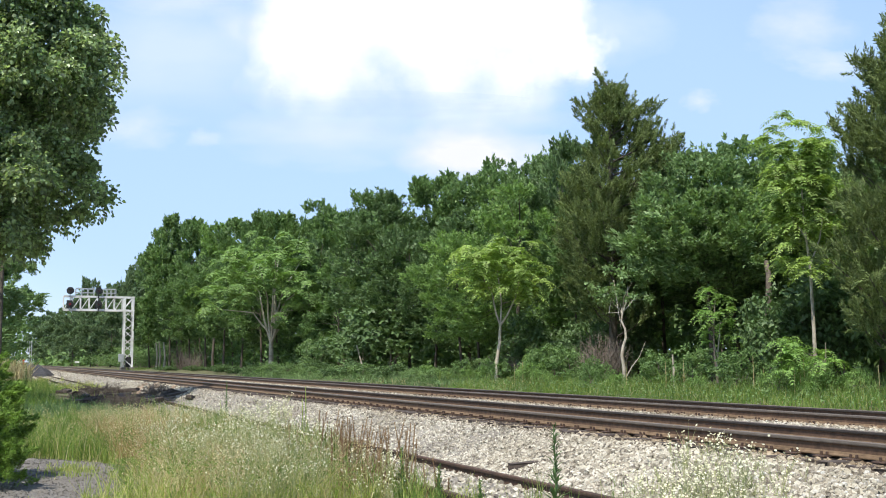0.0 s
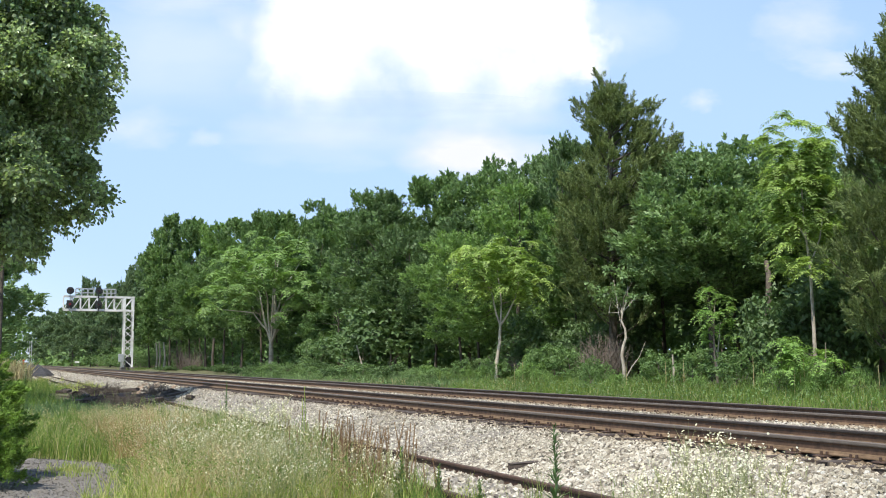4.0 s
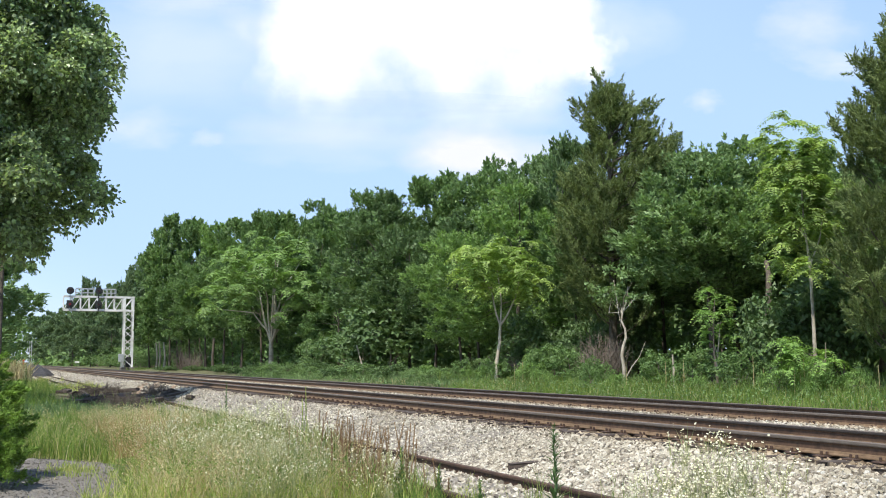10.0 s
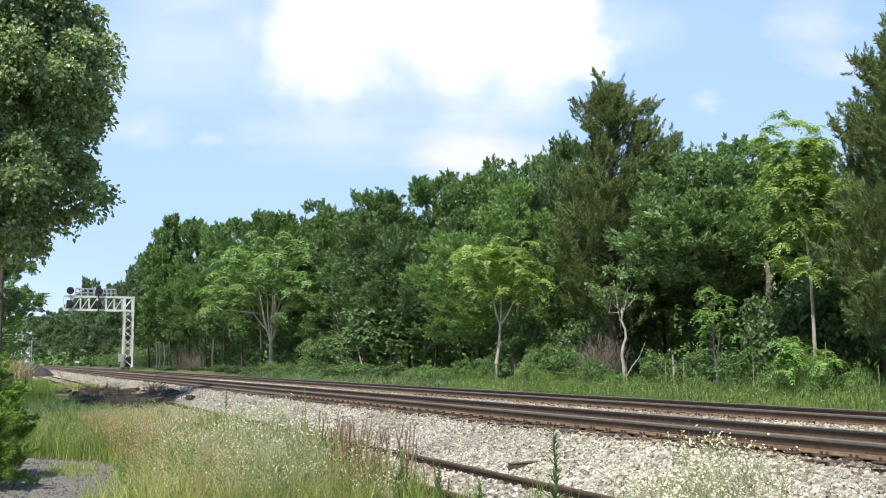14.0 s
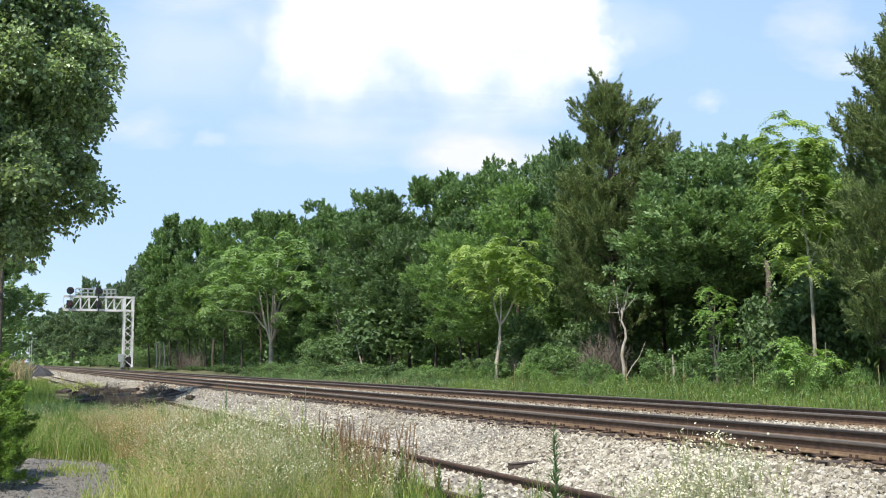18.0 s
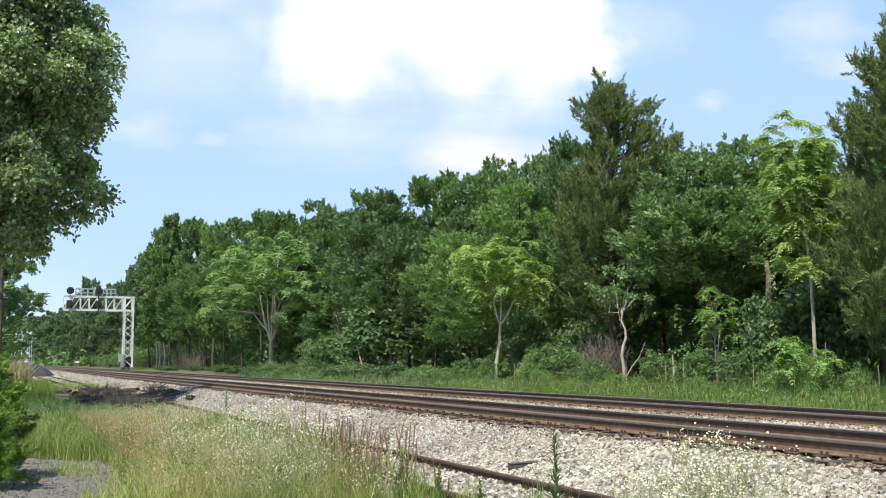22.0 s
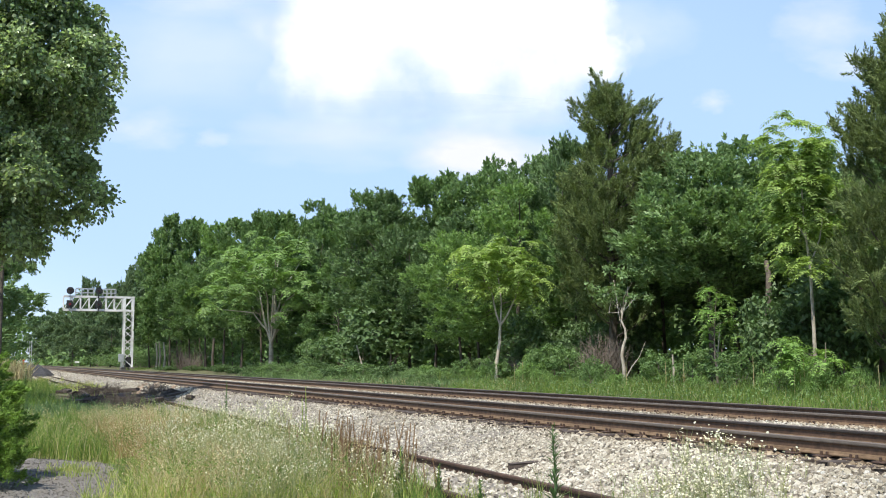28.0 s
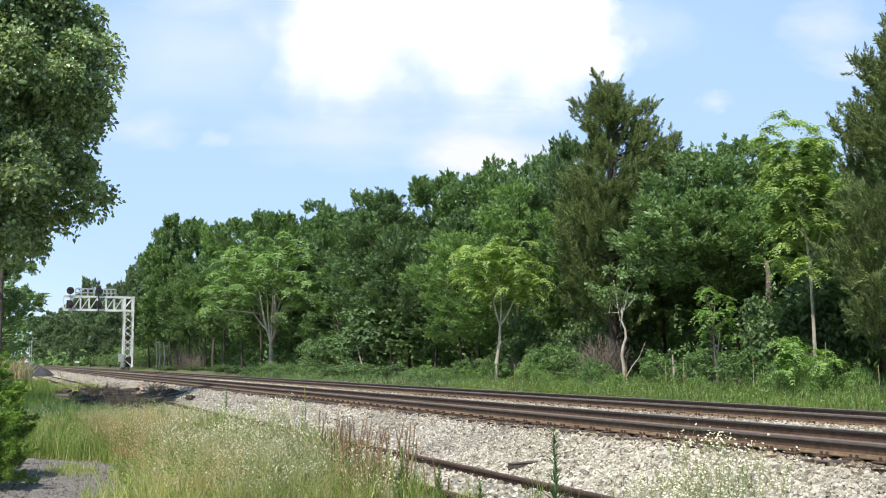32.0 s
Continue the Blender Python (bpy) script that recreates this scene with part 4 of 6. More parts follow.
# The last shrub's leaf colour also stands for shade under the trees.
SHRUBS = [shrub("shrub", 41, 44, 64, 0.13, LEAF_BROAD), shrub("shrub", 42, 44, 64, 0.13, LEAF_OAK), shrub("shrub", 43, 44, 64, 0.13, LEAF_OAK), shrub("shrub", 46, 44, 62, 0.13, LEAF_LIGHT), shrub("shrub", 47, 44, 52, 0.16, LEAF_DARK_AND_SHADE)]
rng = np.random.default_rng(44)
y = 26.0
while y < 320:
    for row in range(2):
        if row == 0 and rng.random() < 0.35:
            continue
        if y < 45 or 86 < y < 168 or y < 86 and rng.random() < 0.72:
            continue
        x = 21.2 + row * 1.9 + rng.normal(0, 0.5)
        # the nearer rear shrubs have the wood's shade put into their leaf colour
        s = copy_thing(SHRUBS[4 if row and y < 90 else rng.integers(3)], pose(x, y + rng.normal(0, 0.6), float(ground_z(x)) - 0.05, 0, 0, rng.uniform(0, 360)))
        k = rng.uniform(0.55, 1.15) * (1 + row * 0.35) * (0.8 if y < 50 else 1.15)
        s.scale = (k * 1.15, k * 1.15, k)
        tagged(s, "leafy green shrub at the foot of the trees", "shrub", "shrubs along the wood")
    y += 1.9 + y * 0.025
rng = np.random.default_rng(45)
for i in range(34):
    x, y = rng.uniform(19.4, 21.2), rng.uniform(20, 52)
    s = copy_thing(SHRUBS[(0, 3, 3)[i % 3]], pose(x, y, float(ground_z(x)) - 0.05, 0, 0, rng.uniform(0, 360)))
    k = rng.uniform(0.2, 0.42)
    s.scale = (k, k, k * 1.15)
    tagged(s, "low leafy bramble in the verge grass", "shrub", "brambles of the verge")
y = 50.0
while y < 88:
    x = rng.uniform(18.1, 20.4)
    s = copy_thing(SHRUBS[(1, 4)[int(rng.integers(2))]], pose(x, y, float(ground_z(x)) - 0.1, 0, 0, rng.uniform(0, 360)))
    k = rng.uniform(0.28, 0.52)
    s.scale = (k * 1.4, k * 1.4, k * 0.8)
    tagged(s, "low spreading bramble beside the far track", "shrub", "brambles of the verge")
    y += 1.3 + y * 0.012
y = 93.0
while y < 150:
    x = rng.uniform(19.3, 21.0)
    # sunlit spot: shade of overhanging crowns is put into the leaf colour
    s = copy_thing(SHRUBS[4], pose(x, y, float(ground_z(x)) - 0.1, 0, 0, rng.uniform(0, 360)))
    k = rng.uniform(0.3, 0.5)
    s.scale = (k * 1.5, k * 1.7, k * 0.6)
    tagged(s, "low bramble with shade darkened into its leaves under the wood's edge", "shrub", "brambles of the verge")
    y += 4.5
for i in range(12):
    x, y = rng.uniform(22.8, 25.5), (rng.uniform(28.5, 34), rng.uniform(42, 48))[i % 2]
    # the gloom below the oaks is coloured into these shrubs
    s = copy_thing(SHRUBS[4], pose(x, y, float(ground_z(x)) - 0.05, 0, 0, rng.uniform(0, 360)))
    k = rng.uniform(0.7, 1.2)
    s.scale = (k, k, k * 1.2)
    tagged(s, "shrub under the oaks with shade put into its leaf colour", "shrub", "shrubs along the wood")
for x, y, k in ((21.0, 40.2, 0.6), (20.9, 41.2, 0.62), (20.9, 31.6, 0.55), (20.7, 33.2, 0.5), (20.6, 28.6, 0.5), (21.2, 42.6, 0.6)):
    s = copy_thing(SHRUBS[0], pose(x, y, float(ground_z(x)) - 0.05, 0, 0, 50 * y))
    s.scale = (k, k, k)
    tagged(s, "olive-green bush before the wood", "shrub", "shrubs along the wood")
for i in range(9):
    x, y = rng.uniform(-5, 2.0), rng.uniform(112, 175)
    s = copy_thing(SHRUBS[i % 3], pose(x, y, -0.1, 0, 0, rng.uniform(0, 360)))
    s.scale = (2.0, 2.0, 1.9)
    tagged(s, "dense shrub beyond the trees of the near side", "shrub", "shrubs on the near side")
for p in SHRUBS:
    for o in (*p.children, p):
        bpy.data.objects.remove(o)


def dead_brush(x, y, r, h, seed, mat=TWIG):
    rng = np.random.default_rng(seed)
    paths = []
    for i in range(130):
        a = rng.uniform(0, 2 * math.pi)
        b = np.array([math.cos(a) * r * 0.3 * rng.random(), math.sin(a) * r * 0.3 * rng.random(), 0])
        e = b + np.array([math.cos(a) * r * rng.uniform(0.3, 1), math.sin(a) * r * rng.uniform(0.3, 1), h * rng.uniform(0.4, 1)])
        m = (b + e) / 2 + np.array([0, 0, 0.15]) + rng.normal(0, 0.12, 3)
        paths.append([(b, 0.011), (m + rng.normal(0, 0.08, 3), 0.008), ((m + e) / 2 + rng.normal(0, 0.12, 3), 0.006), (e, 0.003)])
    v, f = tubes(paths, 4)
    ob = new("dead_brush", mesh_of("dead_brush", v, f, mat))
    ob.location = (x, y, float(ground_z(x)))
    return tagged(ob, "tangle of bare grey-brown dead branches", "brush", "dead brush by the wood")


dead_brush(21.6, 38.3, 1.0, 2.1, 51)
dead_brush(21.8, 38.8, 1.1, 1.7, 50)
dead_brush(20.9, 45.6, 1.2, 1.2, 52)
dead_brush(21.5, 139.0, 2.2, 3.2, 53)
dead_brush(20.9, 128.0, 1.8, 2.2, 59)
for x, y, r, h, k in ((4.6, 43.0, 0.9, 0.7, 54), (5.0, 57.0, 1.2, 0.7, 64), (7.3, 55.0, 0.8, 0.5, 66)):
    b = dead_brush(x, y, r, h, k, BARK if x < 6 else TWIG)
    tagged(b, "heap of bare grey branches beside the ballast", "brush", "brush heaps by the ballast")
    b.location.z = float(bed_z(x)) if x > 4.3 else 0.0


def bare_trunk(name, x, y, points, r0, r1, label, more=()):
    v, f = tubes([stem(points, r0, r1), *[stem(p, r0 * 0.35, r1 * 0.3) for p in more]], 8)
    ob = new(name, mesh_of(name, v, f, BARK if "grey" in label else BARK_PALE, True))
    ob.location = (x, y, float(ground_z(x)) - 0.1)
    return tagged(ob, label, "tree trunk", "pale trunks")


def crooked_tree():
    """A small tree on a twisted pale trunk, with a thin greyish crown."""
    rng = np.random.default_rng(58)
    t = tagged(new("crooked_tree"), "small crooked tree with a twisted pale trunk", "tree")
    t.location = (21.2, 36.3, float(ground_z(21.2)) - 0.1)
    trunk = stem([(0, 0, 0), (0.04, 0, 0.35), (0.02, 0, 0.8), (-0.05, 0, 1.2), (0.0, 0, 1.5), (0.13, 0, 1.85), (0.1, 0, 2.15), (0.0, 0.1, 2.45), (0.06, 0.1, 2.75), (0.22, 0.1, 3.1), (0.3, 0.1, 3.7)], 0.075, 0.02)
    side = stem([(0.03, 0, 0.3), (0.3, -0.1, 0.8), (0.55, -0.2, 1.15), (0.75, -0.3, 1.7)], 0.025, 0.008)
    twigs = [stem([(0.06, 0.1, 2.75), tuple(np.array([0.25, 0.1, 3.3]) + rng.normal(0, 0.35, 3)), tuple(np.array([0.3, 0.1, 3.7]) + rng.normal(0, 0.6, 3))], 0.02, 0.006) for i in range(8)]
    v, f = tubes([trunk, side, *twigs], 7)
    child("trunk", mesh_of("trunk", v, f, BARK_PALE, True), t, "twisted pale grey trunk")
    c = np.array([0.3, 0.1, 3.75]) + rng.normal(0, 1, (34, 3)) * np.array([0.6, 0.6, 0.4])
    child("crown", mesh_of("crown", *clump_leaves(rng, c, rng.uniform(0.15, 0.3, 34), 60, 0.11, make=slivers), LEAF_OAK), t)


crooked_tree()
bare_trunk("broken_stem", 20.9, 30.1, [(0, 0, 0), (-0.03, 0, 0.9), (0.03, 0, 1.35), (0.13, 0, 2.2)], 0.045, 0.012, "broken pale stem beside the sapling", [[(0.0, 0, 1.2), (-0.09, 0, 1.5)]])
bare_trunk("broken_stem", 20.6, 32.1, [(0, 0, 0), (0.01, 0, 0.7), (-0.02, 0, 1.25)], 0.05, 0.035, "short pale snag before the wood")
bare_trunk("tree_trunk", 24.0, 31.6, [(0, 0, 0), (-0.05, 0, 2.2), (0.0, 0, 2.9), (0.1, 0.1, 3.7), (0.4, 0.6, 4.2)], 0.13, 0.08, "dark grey oak trunk at the wood's edge")
for dx, dy in ((0, 0), (0.55, 0.4), (0.9, -0.2)):
    bare_trunk("tree_trunk", 20.6 + dx, 155.0 + dy * 3, [(0, 0, 0), (0.1, 0, 1.8), (-0.1, 0, 3.6)], 0.16, 0.1, "pale trunk at the wood's edge")
bare_trunk("tree_trunk", 21.3, 118.0, [(0, 0, 0), (-0.05, 0, 1.6), (0.05, 0, 3.4)], 0.16, 0.11, "grey trunk at the wood's edge")
bare_trunk("tree_trunk", 21.6, 68.0, [(0, 0, 0), (-0.25, 0.1, 1.0), (-0.5, 0.2, 2.0)], 0.06, 0.04, "leaning pale dead stem")

# ---- trees on the camera's side ----
def pear_tree():
    rng = np.random.default_rng(61)
    t = new("pear_tree")
    n = 920
    a, z = rng.uniform(0, 2 * math.pi, n), rng.uniform(2.5, 5.0, n)
    # tiers of hanging boughs: reach by height
    reach = np.interp(z, (2.5, 2.6, 2.66, 2.72, 2.8, 2.95, 3.08, 3.16, 3.22, 3.32, 3.4, 3.48, 3.6, 3.77, 3.9, 4.1, 4.3, 5.0),
                      (0.78, 0.88, 0.92, 0.95, 1.1, 1.17, 1.15, 1.06, 0.98, 0.98, 1.06, 1.12, 1.15, 1.17, 1.12, 1.06, 1.03, 0.55))
    reach = reach * (1.0 + 0.02 * np.sin(3 * a + z * 2.3) + 0.015 * np.sin(7 * a - z * 4))
    q = reach * (0.25 + 0.77 * rng.random(n) ** 0.42)
    c = np.stack([np.cos(a) * q, np.sin(a) * q, z], 1)
    paths = limbs(rng, c[rng.permutation(n)[:30]], 5.0, 0.05, 0.22, 0.12)
    v, f = tubes(paths)
    child("trunk", mesh_of("trunk", v, f, BARK, True), t)
    for name, keep in (("crown", np.arange(n) % 4 != 0), ("outer_crown", np.arange(n) % 4 == 0)):
        k = int(keep.sum())
        child(name, mesh_of(name, *clump_leaves(rng, c[keep], rng.uniform(0.08, 0.17, k), 200, 0.03, 0.35, 1.0, 0.85, make=round_leaves), LEAF_PEAR), t)
    return tagged(t, "leafy ornamental pear tree with small glossy leaves", "tree")


pear = pear_tree()
pear.location = (-0.42, 8.72, 0.0)

hedge = conifer_bush("juniper_bush", 63, 150, 260, 1.9, 4.2, LEAF_HEDGE)
hedge.location = (-0.26, 18.4, -0.2)
hedge.scale = (0.5, 0.5, 0.5)
tagged(hedge, "bushy green juniper beside the gravel patch", "shrub", "junipers by the gravel")
low_juniper = copy_thing(hedge, pose(-0.05, 17.0, -0.15, 0, 0, 130))
low_juniper.scale = (0.32, 0.32, 0.3)
tagged(low_juniper, "low spreading juniper beside the gravel patch")

for x, y, top, r, s in ((-2.6, 50.0, 5.4, 2.8, 71), (-2.0, 66.0, 8.0, 3.2, 72), (0.3, 95.0, 11.0, 3.4, 73), (-1.5, 45.5, 12.0, 3.0, 74), (-1.2, 52.0, 6.6, 2.4, 75), (0.4, 48.0, 15.0, 3.0, 76)):
    t = broad_tree("verge_tree", s, 60, 44, 0.2, LEAF_HEDGE if s == 71 else LEAF_OAK, z0={74: 5.0, 75: 4.6, 76: 6.8}.get(s, 0.6))
    t.location, t.scale = (x, y, 0.0), (r / 3, r / 3, top / 12)
    tagged(t, "green tree on the near side of the tracks", "tree", "trees on the near side")


# ---- grasses and flowers ----
def blades(rng, spots, zs, height, width, lean=0.35):
    """Bent tapering blades, two faces each."""
    n = len(spots)
    h = np.asarray(height).reshape(-1, 1)
    w = np.asarray(width).reshape(-1, 1)
    base = np.concatenate([spots, np.asarray(zs).reshape(-1, 1)], 1)
    a = rng.uniform(0, 2 * np.pi, n)
    side = np.stack([np.cos(a), np.sin(a), np.zeros(n)], 1)
    bend = rng.normal(0, lean, (n, 2)) * h
    up = np.array([0, 0, 1.0])
    mid = base + up * h * 0.55
    mid[:, :2] += bend * 0.3
    tip = base + up * h
    tip[:, :2] += bend
    v = np.stack([base - side * w / 2, base + side * w / 2, mid + side * w * 0.4, mid - side * w * 0.4, tip + side * w * 0.08, tip - side * w * 0.08], 1).reshape(-1, 3)
    k = np.arange(n)[:, None] * 6
    f = np.concatenate([k + np.array([[0, 1, 2, 3]]), k + np.array([[3, 2, 4, 5]])], 0)
    return v, f


def grass(name, label, spots, lo, hi, width, mat, seed, zs=None, lean=0.3):
    rng = np.random.default_rng(seed)
    n = len(spots)
    x, y = spots[:, 0], spots[:, 1]
    uneven = 1 + 0.22 * np.sin(1.7 * x + 0.9 * y + seed) * np.sin(0.8 * y - 1.3 * x) + 0.16 * np.sin(4.1 * x + 2.3 * y) * np.sin(2.9 * y - 3.3 * x + seed)
    v, f = blades(rng, spots, ground_z(x) - 0.02 if zs is None else zs, rng.uniform(lo, hi, n) * uneven, width * rng.uniform(0.6, 1.4, n), lean)
    return tagged(new(name, mesh_of(name, v, f, mat)), label, "grass", kind="stuff")


def patchy(rng, n, x0, x1, y0, y1, scale, cut, seed):
    """Spots thinned out by broad patches."""
    p = scatter(rng, n, x0, x1, y0, y1)
    k = np.array([noise.noise(Vector((x * scale, y * scale * 0.5, seed))) for x, y in p])
    return p[k > cut]


def off_drive(p):
    """Spots outside the gravel patch, with an uneven edge."""
    cx, half = drive_edge(p[:, 1])
    half = half * (1.12 + 0.12 * np.sin(p[:, 0] * 5 + p[:, 1] * 3.1) + 0.08 * np.sin(p[:, 1] * 7.3))
    return p[np.abs(p[:, 0] - cx) > half]


rng = np.random.default_rng(81)
near = off_drive(np.concatenate([scatter(rng, 5500, -2.5, 4.7, 13.0, 17.0), scatter(rng, 16000, -2.5, 4.7, 17.0, 30.0), scatter(rng, 16000, -2.5, 4.9, 30, 60), scatter(rng, 6000, -2, 5, 60, 120)]))
near = near[(near[:, 0] < 0.8) | (near[:, 1] < 29.5) | (near[:, 1] > 68)]
grass("meadow_grass", "rank green and straw-coloured meadow grass", near, 0.2, 0.55, 0.010, GRASS, 82, lean=0.45)
dry = off_drive(np.concatenate([patchy(rng, 16000, 1.8, 4.9, 14, 30, 0.35, -0.05, 3), scatter(rng, 4000, 0.5, 4.9, 14, 30)]))
grass("dry_grass", "dry straw-coloured grass stalks among the weeds", dry, 0.3, 0.75, 0.005, GRASS_DRY, 83, lean=0.4)
fresh = np.concatenate([patchy(rng, 5000, 0.0, 2.7, 45, 68, 0.12, -0.1, 5), patchy(rng, 4500, 0.0, 4.2, 68, 95, 0.12, -0.1, 5)])
grass("fresh_grass", "bright green grass in a sunny gap", fresh, 0.3, 0.6, 0.02, GRASS_FRESH, 84)
verge = np.concatenate([scatter(rng, 17000, 17.3, 21.3, 17, 45), scatter(rng, 1500, 17.4, 21.0, 150, 176)])
grass("verge_grass", "tall fresh green grass along the far verge", verge, 0.1, 0.4, 0.018, GRASS_FRESH, 85)
track_edge = np.concatenate([scatter(rng, 4000, 17.4, 20.8, 45, 60), scatter(rng, 2500, 17.6, 20.5, 60, 90)])
grass("trackside_weeds", "mixed green weeds beside the far track", track_edge, 0.08, 0.42, 0.026, LEAF_DARK_AND_SHADE, 95)
straw_verge = np.concatenate([patchy(rng, 3000, 17.3, 21.0, 26, 60, 0.3, 0.0, 61), scatter(rng, 600, 17.4, 21.0, 18, 50)])
grass("verge_straw", "short dry straw among the verge grass", straw_verge, 0.08, 0.34, 0.014, GRASS_DRY, 204, lean=0.5)
tall = patchy(rng, 4000, 19.0, 21.6, 17, 50, 0.4, 0.12, 8)
grass("verge_weeds", "tall pale weeds before the wood", tall, 0.35, 0.8, 0.016, GRASS_FRESH, 86)
n = 14000
p = np.concatenate([scatter(rng, 9000, 17.6, 21.2, 18, 50), scatter(rng, n - 9000, 17.8, 21, 50, 88)])
z = ground_z(p[:, 0]) + rng.uniform(0.02, 0.32, n)
size = rng.uniform(0.035, 0.08, n) * (1 + p[:, 1] / 90)
v, f = leaves(np.concatenate([p, z[:, None]], 1), sphere_dirs(rng, n), sphere_dirs(rng, n) * 0.6 + np.array([0, 0, 1.0]), size, size * 0.55, 0.12, 0.15)
tagged(new("verge_herbs", mesh_of("verge_herbs", v, f, LEAF_OAK)), "broad-leaved weeds among the verge grass", "weeds", kind="stuff")
trackside = patchy(rng, 5200, 4.3, 6.5, 26, 110, 0.25, 0.02, 41)
trackside = trackside[(trackside[:, 1] < 36) | (trackside[:, 1] > 66) | (rng.random(len(trackside)) < 0.12)]
grass("siding_weeds", "rough weeds growing over the buried siding", trackside, 0.15, 0.6, 0.022, GRASS, 94, np.full(len(trackside), -0.02))
by_siding = np.concatenate([np.stack([rng.normal(x, 0.12, 60), rng.normal(y, 0.2, 60)], 1) for x, y in ((4.35, 13.6), (4.6, 12.6), (4.5, 11.6), (4.9, 11.9), (5.0, 13.4), (5.3, 12.4), (5.5, 11.2), (4.3, 12.0), (5.25, 14.6))])
grass("siding_grass", "tufts of green grass beside the siding rail", by_siding, 0.1, 0.5, 0.009, GRASS, 97, np.full(len(by_siding), -0.02))
tufts = np.stack([rng.normal(1.25, 0.24, 420), rng.normal(19.3, 0.5, 420)], 1)
grass("grass_tufts", "short grass growing through the gravel", tufts, 0.03, 0.14, 0.012, GRASS, 87, gravel_height(tufts[:, 0], tufts[:, 1]))
rim = scatter(rng, 16000, -0.8, 2.8, 13.5, 23.4)
rim = rim[np.abs(patch_edge(rim[:, 0], rim[:, 1]) + 0.02) < 0.16 * rng.random(len(rim))]
grass("rim_grass", "short ragged grass along the gravel's edge", rim, 0.04, 0.22, 0.01, GRASS, 205, gravel_height(rim[:, 0], rim[:, 1]), 0.5)
def clumped(rng, n, per, spread, x0, x1, y0, y1):
    """Spots gathered in clumps."""
    c = np.repeat(scatter(rng, n, x0, x1, y0, y1), per, 0)
    return c + rng.normal(0, spread, c.shape) * np.array([1.0, 1.5])


def seed_heads(name, label, spots, lo, hi, per, size, mat, seed):
    """Loose heads of seed and small leaves near the tops of the stalks."""
    rng = np.random.default_rng(seed)
    k = np.repeat(np.arange(len(spots)), per)
    n = len(k)
    top = rng.uniform(lo, hi, len(spots))
    at = np.concatenate([spots[k] + rng.normal(0, 0.035, (n, 2)), (ground_z(spots[k, 0]) + top[k] - np.abs(rng.normal(0, 0.09, n))).reshape(-1, 1)], 1)
    ln = size * rng.uniform(0.5, 1.5, n)
    v, f = leaves(at, sphere_dirs(rng, n) + np.array([0, 0, 0.7]), sphere_dirs(rng, n), ln, ln * 0.4, 0.12, 0.05)
    return tagged(new(name, mesh_of(name, v, f, mat)), label, "grass", kind="stuff")


heads = off_drive(np.concatenate([patchy(rng, 9000, 1.9, 4.9, 13.5, 30, 0.7, 0.0, 3), scatter(rng, 1300, 1.2, 4.9, 14, 30)]))
seed_heads("seed_heads", "pale straw seed heads among the meadow grass", heads, 0.3, 0.78, 9, 0.026, GRASS_DRY, 201)
heads = off_drive(np.concatenate([patchy(rng, 3600, 1.6, 4.9, 13.5, 32, 0.6, 0.0, 31), scatter(rng, 1800, 0.2, 4.8, 14, 30)]))
seed_heads("small_weeds", "small green leaves of weeds among the grass", heads, 0.15, 0.62, 12, 0.034, GRASS_DEEP, 202)
heads = off_drive(np.concatenate([patchy(rng, 2200, 1.8, 3.9, 16, 30, 0.6, 0.0, 21)]))
seed_heads("rusty_heads", "reddish-brown seed heads in the meadow", heads, 0.3, 0.7, 8, 0.024, GRASS_RUST, 203)
deep_green = off_drive(np.concatenate([clumped(rng, 40, 45, 0.1, 2.4, 4.6, 14.5, 30), clumped(rng, 30, 50, 0.1, 3.4, 4.7, 14.5, 24), clumped(rng, 26, 50, 0.12, 0.6, 4.3, 24, 30.5)]))
grass("tall_tufts", "tall deep green grass tufts among the weeds", deep_green, 0.4, 0.85, 0.011, GRASS_DEEP, 98, lean=0.18)
by_rail = np.concatenate([clumped(rng, 9, 40, 0.06, 4.2, 5.0, 10.9, 14.5), clumped(rng, 5, 30, 0.05, 5.3, 6.3, 10.2, 12.0)])
grass("siding_tufts", "fresh green grass tufts beside the siding rail", by_rail, 0.25, 0.6, 0.008, GRASS_FRESH, 99, np.full(len(by_rail), -0.02), 0.16)
floor = scatter(rng, 9000, 21, 30, 20, 100)
grass("wood_floor", "low leafy growth on the shaded floor of the wood", floor, 0.1, 0.45, 0.04, LEAF_OAK, 88)


def flower_rows(rng, tips, size):
    """White daisy heads: eight-cornered shallow cups, as two quads crossed and one lid."""
    n = len(tips)
    tilt = unit(rng.normal(0, 0.45, (n, 3)) + np.array([-0.1, -0.35, 1.0]))
    a = unit(np.cross(tilt, rng.normal(size=(n, 3))))
    b = np.cross(tilt, a)
    s = np.asarray(size).reshape(-1, 1) / 2
    rim = [tips + s * (math.cos(i * math.pi / 4) * a + math.sin(i * math.pi / 4) * b) + tilt * s * 0.25 * (i % 2) for i in range(8)]
    v = np.stack(rim, 1).reshape(-1, 3)
    k = np.arange(n)[:, None] * 8
    return v, np.concatenate([k + np.array([[0, 1, 2, 3]]), k + np.array([[0, 3, 4, 7]]), k + np.array([[4, 5, 6, 7]])], 0)


